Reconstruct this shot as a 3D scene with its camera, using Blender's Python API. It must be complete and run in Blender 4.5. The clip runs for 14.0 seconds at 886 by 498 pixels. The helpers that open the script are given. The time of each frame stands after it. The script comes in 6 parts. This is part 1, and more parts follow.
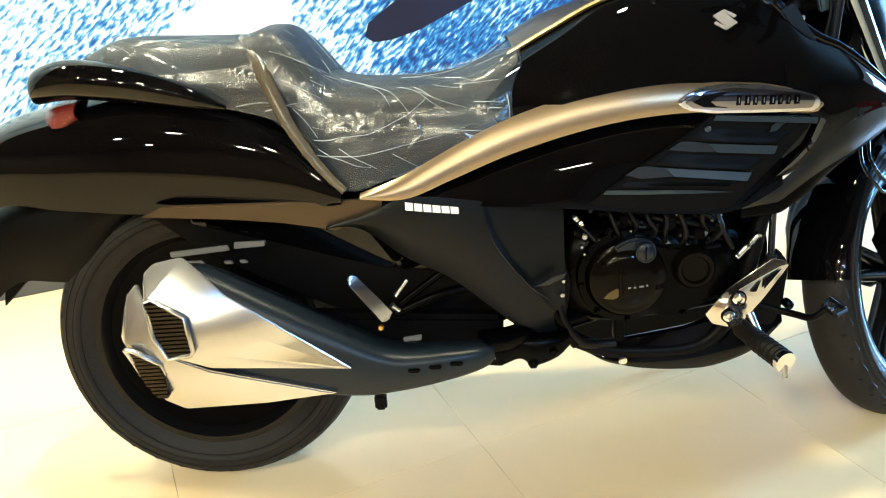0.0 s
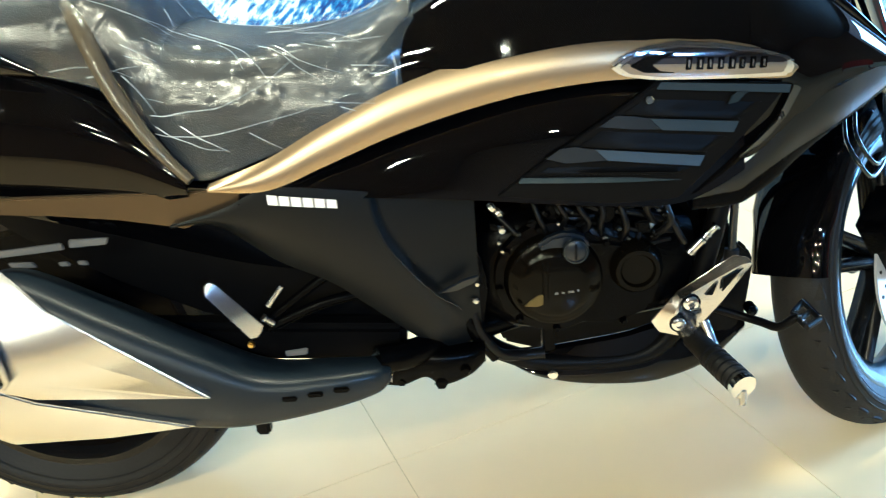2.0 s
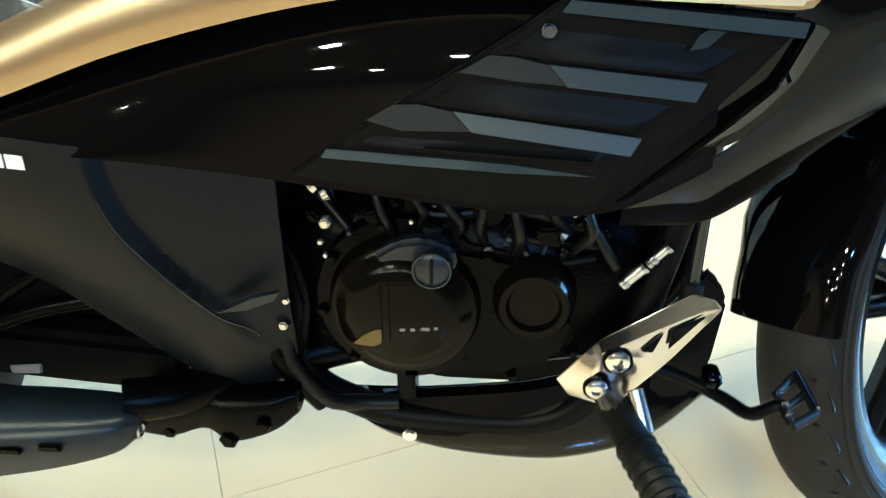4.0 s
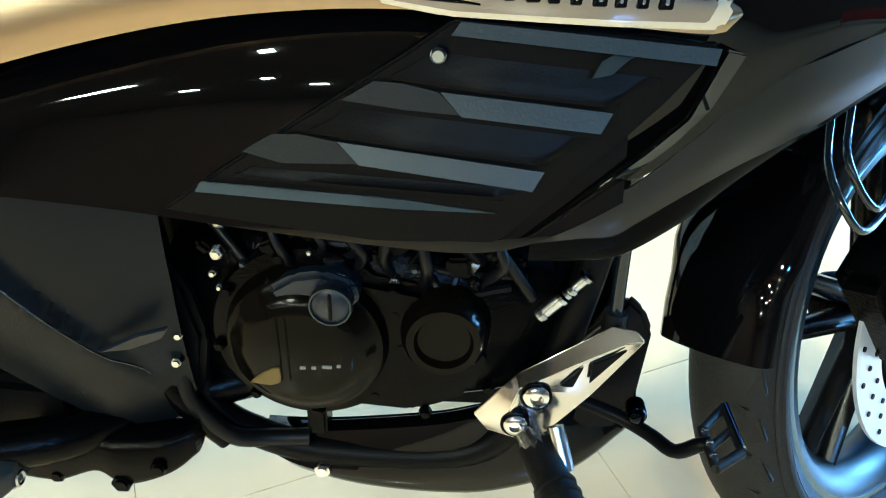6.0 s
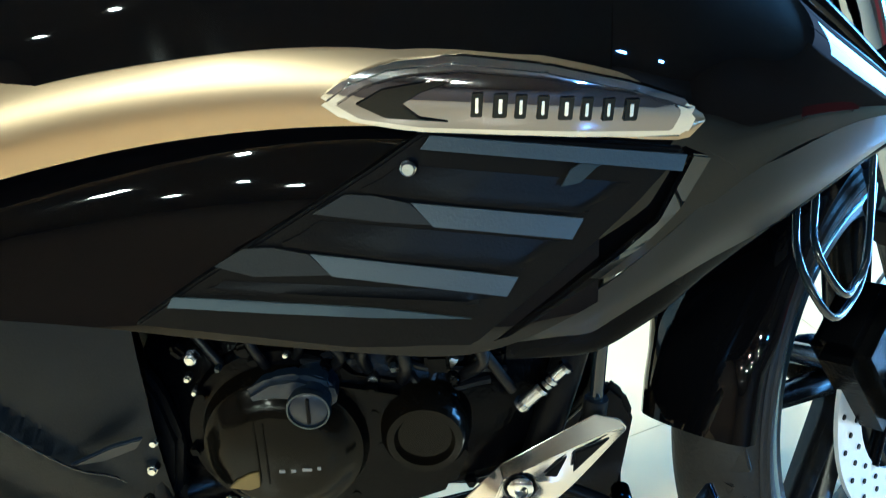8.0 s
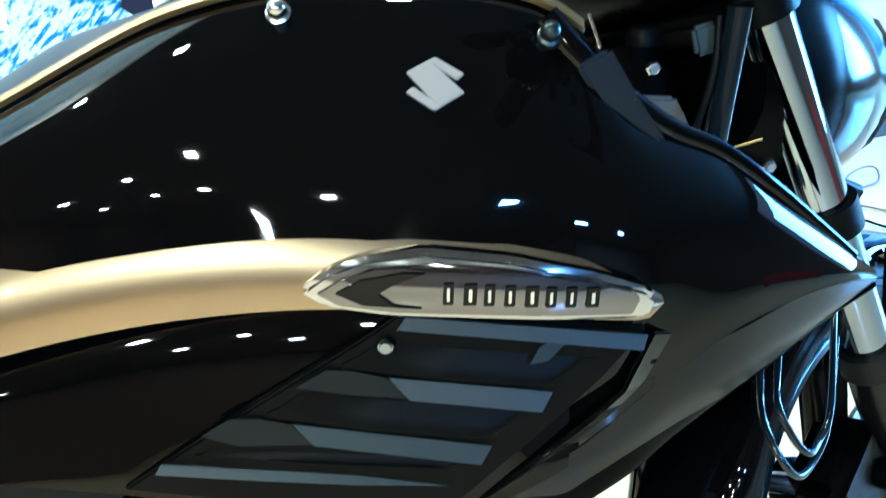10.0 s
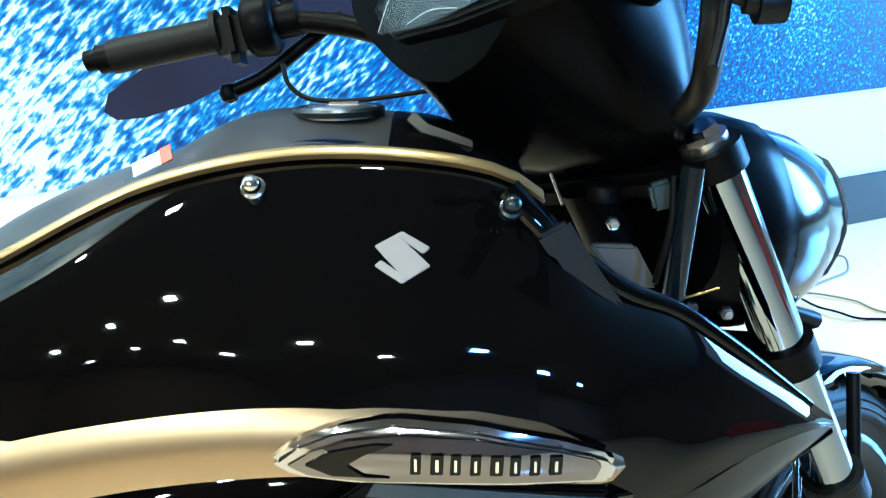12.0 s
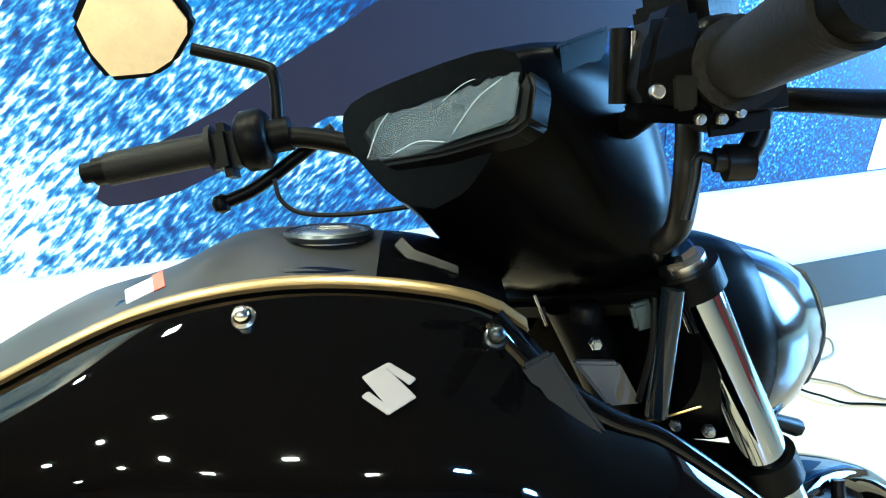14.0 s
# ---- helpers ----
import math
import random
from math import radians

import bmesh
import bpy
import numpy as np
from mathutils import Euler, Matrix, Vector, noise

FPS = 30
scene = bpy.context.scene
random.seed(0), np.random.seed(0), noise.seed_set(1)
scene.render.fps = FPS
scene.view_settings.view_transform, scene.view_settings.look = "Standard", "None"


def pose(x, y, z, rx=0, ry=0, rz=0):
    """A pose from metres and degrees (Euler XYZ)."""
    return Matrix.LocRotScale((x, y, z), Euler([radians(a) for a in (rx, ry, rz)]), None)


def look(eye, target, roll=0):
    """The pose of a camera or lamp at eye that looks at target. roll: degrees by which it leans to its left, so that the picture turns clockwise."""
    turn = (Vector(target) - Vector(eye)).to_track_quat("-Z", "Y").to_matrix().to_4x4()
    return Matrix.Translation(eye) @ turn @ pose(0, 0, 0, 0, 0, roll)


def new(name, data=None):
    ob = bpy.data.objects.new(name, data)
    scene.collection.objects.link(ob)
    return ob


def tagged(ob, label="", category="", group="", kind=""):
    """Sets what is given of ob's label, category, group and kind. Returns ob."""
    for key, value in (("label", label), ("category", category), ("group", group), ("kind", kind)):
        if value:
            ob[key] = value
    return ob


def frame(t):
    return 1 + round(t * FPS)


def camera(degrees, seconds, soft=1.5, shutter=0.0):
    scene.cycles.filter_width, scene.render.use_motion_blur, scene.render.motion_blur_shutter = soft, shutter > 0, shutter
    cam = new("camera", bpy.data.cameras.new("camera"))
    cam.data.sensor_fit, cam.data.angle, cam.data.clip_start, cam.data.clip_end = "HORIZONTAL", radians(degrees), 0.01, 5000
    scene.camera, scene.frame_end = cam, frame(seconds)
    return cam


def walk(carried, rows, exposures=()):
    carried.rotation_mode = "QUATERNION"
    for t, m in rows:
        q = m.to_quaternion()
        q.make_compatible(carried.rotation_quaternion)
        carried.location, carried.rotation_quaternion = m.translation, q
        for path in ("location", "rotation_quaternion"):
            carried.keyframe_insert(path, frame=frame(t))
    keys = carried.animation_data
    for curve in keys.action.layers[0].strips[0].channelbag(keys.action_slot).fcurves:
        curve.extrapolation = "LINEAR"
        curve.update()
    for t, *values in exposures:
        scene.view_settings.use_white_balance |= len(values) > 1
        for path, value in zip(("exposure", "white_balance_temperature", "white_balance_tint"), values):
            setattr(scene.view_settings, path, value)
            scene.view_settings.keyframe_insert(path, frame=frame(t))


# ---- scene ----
cam = camera(57.0, 14.0, 1.1, 0.5)
PATH = [
    (0, (0.5732, -1.3743, 1.0671), (0.49, 0.3742, 0.2948), -4.6),
    (0.5, (0.5598, -1.357, 1.0632), (0.4909, 0.3809, 0.2641), -4.6),
    (1, (0.5618, -1.3063, 1.0565), (0.4833, 0.3962, 0.1857), -5.8),
    (1.5, (0.6134, -1.18, 1.0422), (0.5761, 0.5177, 0.1589), -5.0),
    (2, (0.7187, -1.0843, 1.0288), (0.645, 0.5943, 0.1129), -4.9),
    (2.5, (0.757, -1.0001, 1.0039), (0.7359, 0.6383, 0.0134), -6.4),
    (3, (0.7991, -0.8316, 0.957), (0.8345, 0.7637, -0.0986), -3.8),
    (3.5, (0.8355, -0.7359, 0.9149), (0.8316, 0.8134, -0.2096), -4.5),
    (4, (0.9264, -0.6613, 0.8795), (0.7637, 0.9149, -0.1943), -1.3),
    (4.2, (0.9407, -0.6498, 0.8785), (0.7704, 0.9264, -0.1943), -0.5),
    (6.5, (0.979, -0.5828, 0.8891), (0.8938, 0.9675, -0.2297), -0.4),
    (7, (0.98, -0.5799, 0.8977), (0.8996, 1.0001, -0.1799), -0.3),
    (7.2, (0.979, -0.5761, 0.9025), (0.9015, 1.0087, -0.1675), -0.7),
    (9.5, (0.9781, -0.5589, 0.9618), (0.9714, 1.1226, 0.0469), -1.5),
    (10, (0.9953, -0.557, 0.9915), (0.958, 1.1407, 0.1091), -1.6),
    (10.5, (1.0029, -0.5541, 1.0202), (0.9828, 1.1771, 0.2038), -1.8),
    (11, (1.0077, -0.5541, 1.0403), (1.0058, 1.1963, 0.2651), -1.5),
    (11.5, (1.0096, -0.5503, 1.0479), (1.0096, 1.2058, 0.2871), -1.5),
    (12, (1.0068, -0.5484, 1.0584), (1.0154, 1.2192, 0.3244), -1.3),
    (12.5, (1.0068, -0.5455, 1.0661), (1.0135, 1.2355, 0.3646), -1.5),
    (13, (1.0077, -0.5436, 1.0805), (1.0269, 1.2565, 0.4306), -1.2),
    (13.5, (1.0115, -0.5445, 1.1025), (1.0632, 1.2805, 0.5273), -0.9),
    (14, (1.0096, -0.5474, 1.1044), (1.0479, 1.2747, 0.5187), -0.8),
]
walk(cam, [(t, look(eye, target, roll)) for t, eye, target, roll in PATH],
     [(0, 0.14, 4750, 4), (1, 0.14, 4750, 5), (2, 0.20, 4400, 1), (3.5, 0.22, 4300, -1), (6.5, 0.20, 4050, -2), (10, 0.14, 3800, -2), (12, 0.12, 3950, -1), (14, 0.22, 4350, -1)])

# ---- light ----
world = bpy.data.worlds.new("world")
scene.world = world
world.use_nodes = True
WN = world.node_tree
SKY = WN.nodes.new("ShaderNodeTexSky")
SKY.sky_type, SKY.sun_disc = "NISHITA", False
SKY.sun_elevation, SKY.sun_rotation = radians(35), radians(70)
WN.links.new(SKY.outputs[0], WN.nodes["Background"].inputs[0])
WN.nodes["Background"].inputs[1].default_value = 0.08


def area(name, eye, target, size, power, colour, size_y=None):
    lamp = bpy.data.lights.new(name, "AREA")
    lamp.energy, lamp.color, lamp.size = power, colour, size
    if size_y:
        lamp.shape, lamp.size_y = "RECTANGLE", size_y
    ob = new(name, lamp)
    ob.matrix_world = look(eye, target)
    return ob


WARM, COOL = (1.0, 0.73, 0.36), (0.48, 0.75, 1.0)
area("shopfront_daylight", (6.4, 1.9, 1.5), (1.2, 0.0, 0.6), 1.5, 560, COOL, 2.0)

# ---- materials ----
def material(name, colour, rough=0.5, metal=0.0, coat=0.0, grain=0.0, scale=60.0, bump=0.0, stain=0.0, spec=0.5, rough_var=0.0):
    """Principled surface with grain and stains at two scales and a fine relief."""
    m = bpy.data.materials.new(name)
    m.use_nodes = True
    t = m.node_tree
    b = t.nodes["Principled BSDF"]
    b.inputs["Base Color"].default_value = (*colour, 1)
    b.inputs["Roughness"].default_value, b.inputs["Metallic"].default_value = rough, metal
    b.inputs["Coat Weight"].default_value, b.inputs["Coat Roughness"].default_value = coat, 0.04
    b.inputs["Specular IOR Level"].default_value = spec
    if grain or bump or stain or rough_var:
        co = t.nodes.new("ShaderNodeTexCoord")
        fine = t.nodes.new("ShaderNodeTexNoise")
        fine.inputs["Scale"].default_value, fine.inputs["Detail"].default_value = scale, 6
        wide = t.nodes.new("ShaderNodeTexNoise")
        wide.inputs["Scale"].default_value, wide.inputs["Detail"].default_value = scale / 14, 4
        for n in (fine, wide):
            t.links.new(co.outputs["Object"], n.inputs["Vector"])
        if grain or stain:
            mix = t.nodes.new("ShaderNodeMix")
            mix.data_type = "RGBA"
            ramp = t.nodes.new("ShaderNodeMath")
            ramp.operation = "MULTIPLY_ADD"
            t.links.new(fine.outputs[0], ramp.inputs[0])
            ramp.inputs[1].default_value = grain
            wide_part = t.nodes.new("ShaderNodeMath")
            wide_part.operation = "MULTIPLY"
            t.links.new(wide.outputs[0], wide_part.inputs[0])
            wide_part.inputs[1].default_value = stain
            t.links.new(wide_part.outputs[0], ramp.inputs[2])
            t.links.new(ramp.outputs[0], mix.inputs["Factor"])
            mix.inputs["A"].default_value = (*[min(1, c * (1 + 0.4 * (grain + stain))) for c in colour], 1)
            mix.inputs["B"].default_value = (*[c * 0.35 for c in colour], 1)
            t.links.new(mix.outputs["Result"], b.inputs["Base Color"])
        if rough_var:
            rv = t.nodes.new("ShaderNodeMath")
            rv.operation = "MULTIPLY_ADD"
            t.links.new(wide.outputs[0], rv.inputs[0])
            rv.inputs[1].default_value, rv.inputs[2].default_value = rough_var, rough - rough_var / 2
            t.links.new(rv.outputs[0], b.inputs["Roughness"])
        if bump:
            bm = t.nodes.new("ShaderNodeBump")
            bm.inputs["Strength"].default_value, bm.inputs["Distance"].default_value = bump, 0.002
            t.links.new(fine.outputs[0], bm.inputs["Height"])
            t.links.new(bm.outputs[0], b.inputs["Normal"])
    return m


GLOSS = material("black_gloss_paint", (0.0012, 0.0012, 0.0015), 0.022, rough_var=0.015, scale=30, spec=0.23)
COWLM = material("black_soft_sheen_plastic", (0.001, 0.001, 0.0013), 0.26, spec=0.03, bump=0.04, scale=500, rough_var=0.08)
SATIN = material("black_satin_plastic", (0.0018, 0.0018, 0.0022), 0.40, spec=0.065, bump=0.15, scale=500, rough_var=0.12)
SIDE = material("matte_graphite_plastic", (0.0032, 0.0040, 0.0050), 0.38, spec=0.14, bump=0.15, scale=600, rough_var=0.1)
SILVER = material("champagne_silver_paint", (0.29, 0.222, 0.138), 0.32, metal=1.0, coat=0.1, stain=0.12, scale=200)
EDGEM = material("pale_champagne_edge_paint", (0.31, 0.225, 0.10), 0.34, metal=0.85, stain=0.15, scale=200)
TRIMM = material("dark_graphite_trim_paint", (0.0085, 0.009, 0.0095), 0.34, metal=0.6, coat=0.08, stain=0.12, scale=200)
GREYP = material("graphite_metallic_paint", (0.042, 0.041, 0.041), 0.42, metal=0.6, coat=0.1, stain=0.12, scale=200)
ALU = material("silver_muffler_shield", (0.43, 0.43, 0.44), 0.27, metal=0.97, stain=0.12, scale=120)
BRIGHT = material("polished_bright_alloy", (0.55, 0.53, 0.52), 0.18, metal=1.0, rough_var=0.15, scale=80)
DCHROME = material("dark_chrome", (0.27, 0.30, 0.35), 0.06, metal=1.0, rough_var=0.05, scale=60)
BRONZE = material("satin_bronze_paint", (0.075, 0.056, 0.033), 0.32, metal=0.8, stain=0.12, scale=200)
GUNM = material("grey_anodised_cap", (0.032, 0.039, 0.047), 0.3, metal=0.8, rough_var=0.1, scale=90)
SHELLC = material("dark_blue_chrome", (0.006, 0.008, 0.012), 0.1, metal=1.0, rough_var=0.08, scale=60)
BCHROME = material("badge_chrome", (0.45, 0.45, 0.47), 0.09, metal=1.0, rough_var=0.06, scale=80)
CHROME = material("chrome", (0.72, 0.72, 0.73), 0.07, metal=1.0, rough_var=0.06, scale=80)
STEEL = material("brushed_steel", (0.5, 0.5, 0.5), 0.26, metal=1.0, rough_var=0.2, scale=120)
CAST = material("black_cast_metal", (0.0008, 0.0008, 0.001), 0.22, spec=0.05, bump=0.35, scale=260, rough_var=0.2)
BROWNC = material("dark_bronze_engine_paint", (0.0022, 0.0018, 0.0012), 0.12, spec=0.07, bump=0.06, scale=300, rough_var=0.1)
RUBBER = material("tyre_rubber", (0.009, 0.0085, 0.008), 0.6, spec=0.22, bump=0.4, scale=220, stain=0.5, grain=0.3)
GRIPM = material("grip_rubber", (0.0045, 0.0042, 0.0042), 0.55, spec=0.18, bump=0.3, scale=300)
RIMM = material("black_rim_paint", (0.004, 0.004, 0.0045), 0.25, spec=0.2, rough_var=0.1)
# front rim and lip: blue of the reflected daylight is put into both colours
BLUERIM = material("daylit_blue_rim", (0.006, 0.010, 0.015), 0.35, spec=0.2, rough_var=0.1)
LIPM = material("daylit_blue_lip", (0.13, 0.19, 0.25), 0.24, metal=0.9, rough_var=0.1, stain=0.2, scale=80)
SEATM = material("black_seat_vinyl", (0.008, 0.0078, 0.008), 0.5, spec=0.25, bump=0.5, scale=420, rough_var=0.15)
WHITEP = material("white_print", (0.85, 0.85, 0.86), 0.4)
REDP = material("red_print", (0.50, 0.07, 0.04), 0.4)
YELP = material("yellow_paint_mark", (0.7, 0.65, 0.05), 0.5)
BRASS = material("gold_anodised", (0.6, 0.42, 0.12), 0.3, metal=1.0)
CABLE = material("black_cable", (0.003, 0.003, 0.0035), 0.4, spec=0.15)
EMBLEM = material("satin_silver_emblem", (0.36, 0.34, 0.35), 0.35, metal=0.5)
MIRRORG = material("mirror_glass", (0.48, 0.45, 0.40), 0.03, metal=1.0, stain=0.7, grain=0.2, scale=220)
BADGEF = material("dark_mirror_badge_field", (0.18, 0.17, 0.18), 0.05, metal=1.0, rough_var=0.04, scale=90)
LGREY = material("light_grey_bracket", (0.13, 0.125, 0.12), 0.5, stain=0.2, scale=60)
# warm floor reflection in the clutch cover, given as a golden colour
GOLD_GLEAM = material("golden_gleam_tone", (0.085, 0.062, 0.014), 0.35, metal=0.5, rough_var=0.1, stain=0.3, scale=150)
DKBLUE = material("blue_black_plastic", (0.005, 0.008, 0.015), 0.3, spec=0.3, rough_var=0.1, scale=90)
HOSE = material("glossy_hose", (0.006, 0.009, 0.013), 0.14, spec=0.5)


def film_material():
    """Clear crumpled wrapping film: mostly see-through, a thin haze and sharp glints along its folds."""
    m = bpy.data.materials.new("clear_wrapping_film")
    m.use_nodes = True
    t = m.node_tree
    t.nodes.remove(t.nodes["Principled BSDF"])
    out = t.nodes["Material Output"]
    clear = t.nodes.new("ShaderNodeBsdfTransparent")
    shine = t.nodes.new("ShaderNodeBsdfGlossy")
    shine.inputs["Roughness"].default_value = 0.2
    haze = t.nodes.new("ShaderNodeBsdfDiffuse")
    haze.inputs["Color"].default_value = (0.42, 0.54, 0.70, 1)
    co = t.nodes.new("ShaderNodeTexCoord")
    warp = t.nodes.new("ShaderNodeMapping")
    warp.inputs["Rotation"].default_value = (0.3, 0.5, 0.4)
    warp.inputs["Scale"].default_value = (4, 15, 18)
    t.links.new(co.outputs["Object"], warp.inputs[0])
    folds = t.nodes.new("ShaderNodeTexNoise")
    folds.noise_type = "RIDGED_MULTIFRACTAL"
    folds.inputs["Scale"].default_value, folds.inputs["Detail"].default_value, folds.inputs["Distortion"].default_value = 1.0, 3.0, 0.8
    t.links.new(warp.outputs[0], folds.inputs["Vector"])
    bump = t.nodes.new("ShaderNodeBump")
    bump.inputs["Strength"].default_value, bump.inputs["Distance"].default_value = 0.6, 0.005
    t.links.new(folds.outputs[0], bump.inputs["Height"])
    t.links.new(bump.outputs[0], shine.inputs["Normal"])
    cloud = t.nodes.new("ShaderNodeTexNoise")
    cloud.inputs["Scale"].default_value, cloud.inputs["Detail"].default_value = 9, 5
    t.links.new(co.outputs["Object"], cloud.inputs["Vector"])
    hz = t.nodes.new("ShaderNodeMapRange")
    hz.inputs["From Min"].default_value, hz.inputs["From Max"].default_value = 0.35, 0.75
    hz.inputs["To Min"].default_value, hz.inputs["To Max"].default_value = 0.02, 0.085
    t.links.new(cloud.outputs[0], hz.inputs[0])
    m1 = t.nodes.new("ShaderNodeMixShader")
    t.links.new(hz.outputs[0], m1.inputs[0])
    t.links.new(clear.outputs[0], m1.inputs[1])
    t.links.new(haze.outputs[0], m1.inputs[2])
    m2 = t.nodes.new("ShaderNodeMixShader")
    m2.inputs[0].default_value = 0.045
    t.links.new(m1.outputs[0], m2.inputs[1])
    t.links.new(shine.outputs[0], m2.inputs[2])
    t.links.new(m2.outputs[0], out.inputs[0])
    return m


FILM = film_material()
# pale colour for thin lines that stand for glints along the film's creases
CREASE_GLINT = material("film_glint", (0.42, 0.46, 0.52), 0.2)
FOLD = material("folded_film", (0.075, 0.062, 0.042), 0.2, spec=0.5, bump=1.0, scale=70, rough_var=0.25, grain=0.5, stain=0.6)
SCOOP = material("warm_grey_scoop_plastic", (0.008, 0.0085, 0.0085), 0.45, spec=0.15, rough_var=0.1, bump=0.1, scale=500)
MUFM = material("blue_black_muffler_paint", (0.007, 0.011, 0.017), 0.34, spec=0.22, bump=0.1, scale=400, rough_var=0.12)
# the panel's plastic made paler and bluer: daylight on the ledges, put into colour
LEDGE_LIT = material("daylit_louvre_plastic", (0.017, 0.024, 0.030), 0.38, spec=0.25, rough_var=0.1, bump=0.1, scale=500)
BANNER = material("red_board_paint", (0.32, 0.03, 0.03), 0.6, grain=0.1, stain=0.2, scale=30)
DISCM = material("bright_disc_steel", (0.72, 0.72, 0.72), 0.35, metal=0.6, rough_var=0.1)
GLASS = material("clear_lens", (0.9, 0.92, 0.94), 0.05)
GLASS.node_tree.nodes["Principled BSDF"].inputs["Transmission Weight"].default_value = 0.9
REDLENS = material("red_tail_lens", (0.30, 0.028, 0.014), 0.22, bump=1.0, scale=330, grain=1.6, stain=0.5, rough_var=0.2)
DISPLAY = material("display_panel", (0.008, 0.013, 0.014), 0.25, grain=1.2, stain=1.2, scale=60, rough_var=0.3, bump=0.3, spec=0.22)

# ---- builders ----
LEAN_DEG = 7.5


def link(name, bm, mat, parent=None, label="", smooth=True):
    me = bpy.data.meshes.new(name)
    bmesh.ops.recalc_face_normals(bm, faces=bm.faces)
    if smooth:
        for f in bm.faces:
            f.smooth = True
        for e in bm.edges:
            if len(e.link_faces) == 2 and e.calc_face_angle(0) > radians(46.5):
                e.smooth = False
    bm.to_mesh(me)
    bm.free()
    me.materials.append(mat)
    ob = new(name, me)
    if parent is not None:
        ob.parent = parent
    if label:
        ob["label"] = label
    return ob


part = link


def spline(pts, n):
    """n + 1 points on a smooth curve through pts (any dimension)."""
    p = np.array(pts, float)
    if len(p) == 2:
        return [p[0] + (p[1] - p[0]) * i / n for i in range(n + 1)]
    ext = np.vstack([2 * p[0] - p[1], p, 2 * p[-1] - p[-2]])
    out = []
    for i in range(n + 1):
        u = i / n * (len(p) - 1)
        k = min(int(u), len(p) - 2)
        f = u - k
        a, b, c, d = ext[k:k + 4]
        out.append(0.5 * (2 * b + (c - a) * f + (2 * a - 5 * b + 4 * c - d) * f * f + (3 * b - a - 3 * c + d) * f ** 3))
    return out


def along(knots, x):
    """Value at x of the smooth curve through (x, value) knots."""
    k = np.array(knots, float)
    x = min(max(x, k[0, 0]), k[-1, 0])
    i = min(max(int(np.searchsorted(k[:, 0], x)) - 1, 0), len(k) - 2)
    x0, x1 = k[i, 0], k[i + 1, 0]
    s = [(k[min(j + 1, len(k) - 1), 1] - k[max(j - 1, 0), 1]) / (k[min(j + 1, len(k) - 1), 0] - k[max(j - 1, 0), 0]) for j in (i, i + 1)]
    h, f = x1 - x0, (x - x0) / (x1 - x0)
    return ((2 * f ** 3 - 3 * f * f + 1) * k[i, 1] + (f ** 3 - 2 * f * f + f) * h * s[0]
            + (3 * f * f - 2 * f ** 3) * k[i + 1, 1] + (f ** 3 - f * f) * h * s[1])


def sheet(rows, thick=0.004, closed=False):
    """A skin through a grid of points, given a thickness along its inner side."""
    bm = bmesh.new()
    grid = [[bm.verts.new(tuple(p)) for p in r] for r in rows]
    for i in range(len(grid) - 1):
        m = len(grid[i])
        for j in range(m if closed else m - 1):
            q = [grid[i][j], grid[i][(j + 1) % m], grid[i + 1][(j + 1) % m], grid[i + 1][j]]
            bm.faces.new(q)
    bmesh.ops.remove_doubles(bm, verts=bm.verts, dist=1e-5)
    bmesh.ops.dissolve_degenerate(bm, dist=1e-6, edges=bm.edges)
    if thick:
        bmesh.ops.recalc_face_normals(bm, faces=bm.faces)
        bmesh.ops.solidify(bm, geom=bm.faces[:], thickness=thick)
    return bm


def loft(stations, nu=24, nv=12, thick=0.004, mirror=False):
    """A smooth skin through cross-sections: (x, [(y, z), ...]) with equal counts. mirror: adds the other side (y turned)."""
    secs = []
    for x, yz in stations:
        yz = list(yz)
        if mirror:
            yz = yz + [(-y, z) for y, z in reversed(yz[:-1] if abs(yz[-1][0]) < 1e-6 else yz)]
        secs.append([(x, y, z) for y, z in yz])
    cols = [spline(s, nv) for s in secs]
    rows = [spline([c[j] for c in cols], nu) for j in range(nv + 1)]
    return sheet(rows, thick)


def band(top, bot, bulge, x0, x1, nu=30, nv=8, thick=0.004):
    """A panel along x between two edges. top, bot: (x, z) knots; bulge(x, v): its y, v from 0 at the bottom to 1 at the top."""
    rows = []
    for i in range(nu + 1):
        x = x0 + (x1 - x0) * i / nu
        zt, zb = along(top, x), along(bot, x)
        rows.append([(x, bulge(x, j / nv), zb + (zt - zb) * j / nv) for j in range(nv + 1)])
    return sheet(rows, thick)


def plate(outline, y, thick, bevel=0.003, bend=None, cuts=0):
    """A flat or bent plate: an outline in (x, z), its outer face at y, thickness away from the viewer's side (+y)."""
    bm = bmesh.new()
    f = bm.faces.new([bm.verts.new((x, y, z)) for x, z in outline])
    r = bmesh.ops.extrude_face_region(bm, geom=[f])
    for v in r["geom"]:
        if isinstance(v, bmesh.types.BMVert):
            v.co.y += thick
    if bevel:
        bmesh.ops.recalc_face_normals(bm, faces=bm.faces)
        bmesh.ops.bevel(bm, geom=bm.edges[:], offset=bevel, segments=2, affect="EDGES", clamp_overlap=True)
    if bend:
        if cuts:
            bmesh.ops.triangulate(bm, faces=[q for q in bm.faces if len(q.verts) > 4])
            bmesh.ops.subdivide_edges(bm, edges=bm.edges[:], cuts=cuts, use_grid_fill=True)
        for v in bm.verts:
            v.co.y += bend(v.co.x, v.co.z)
    return bm


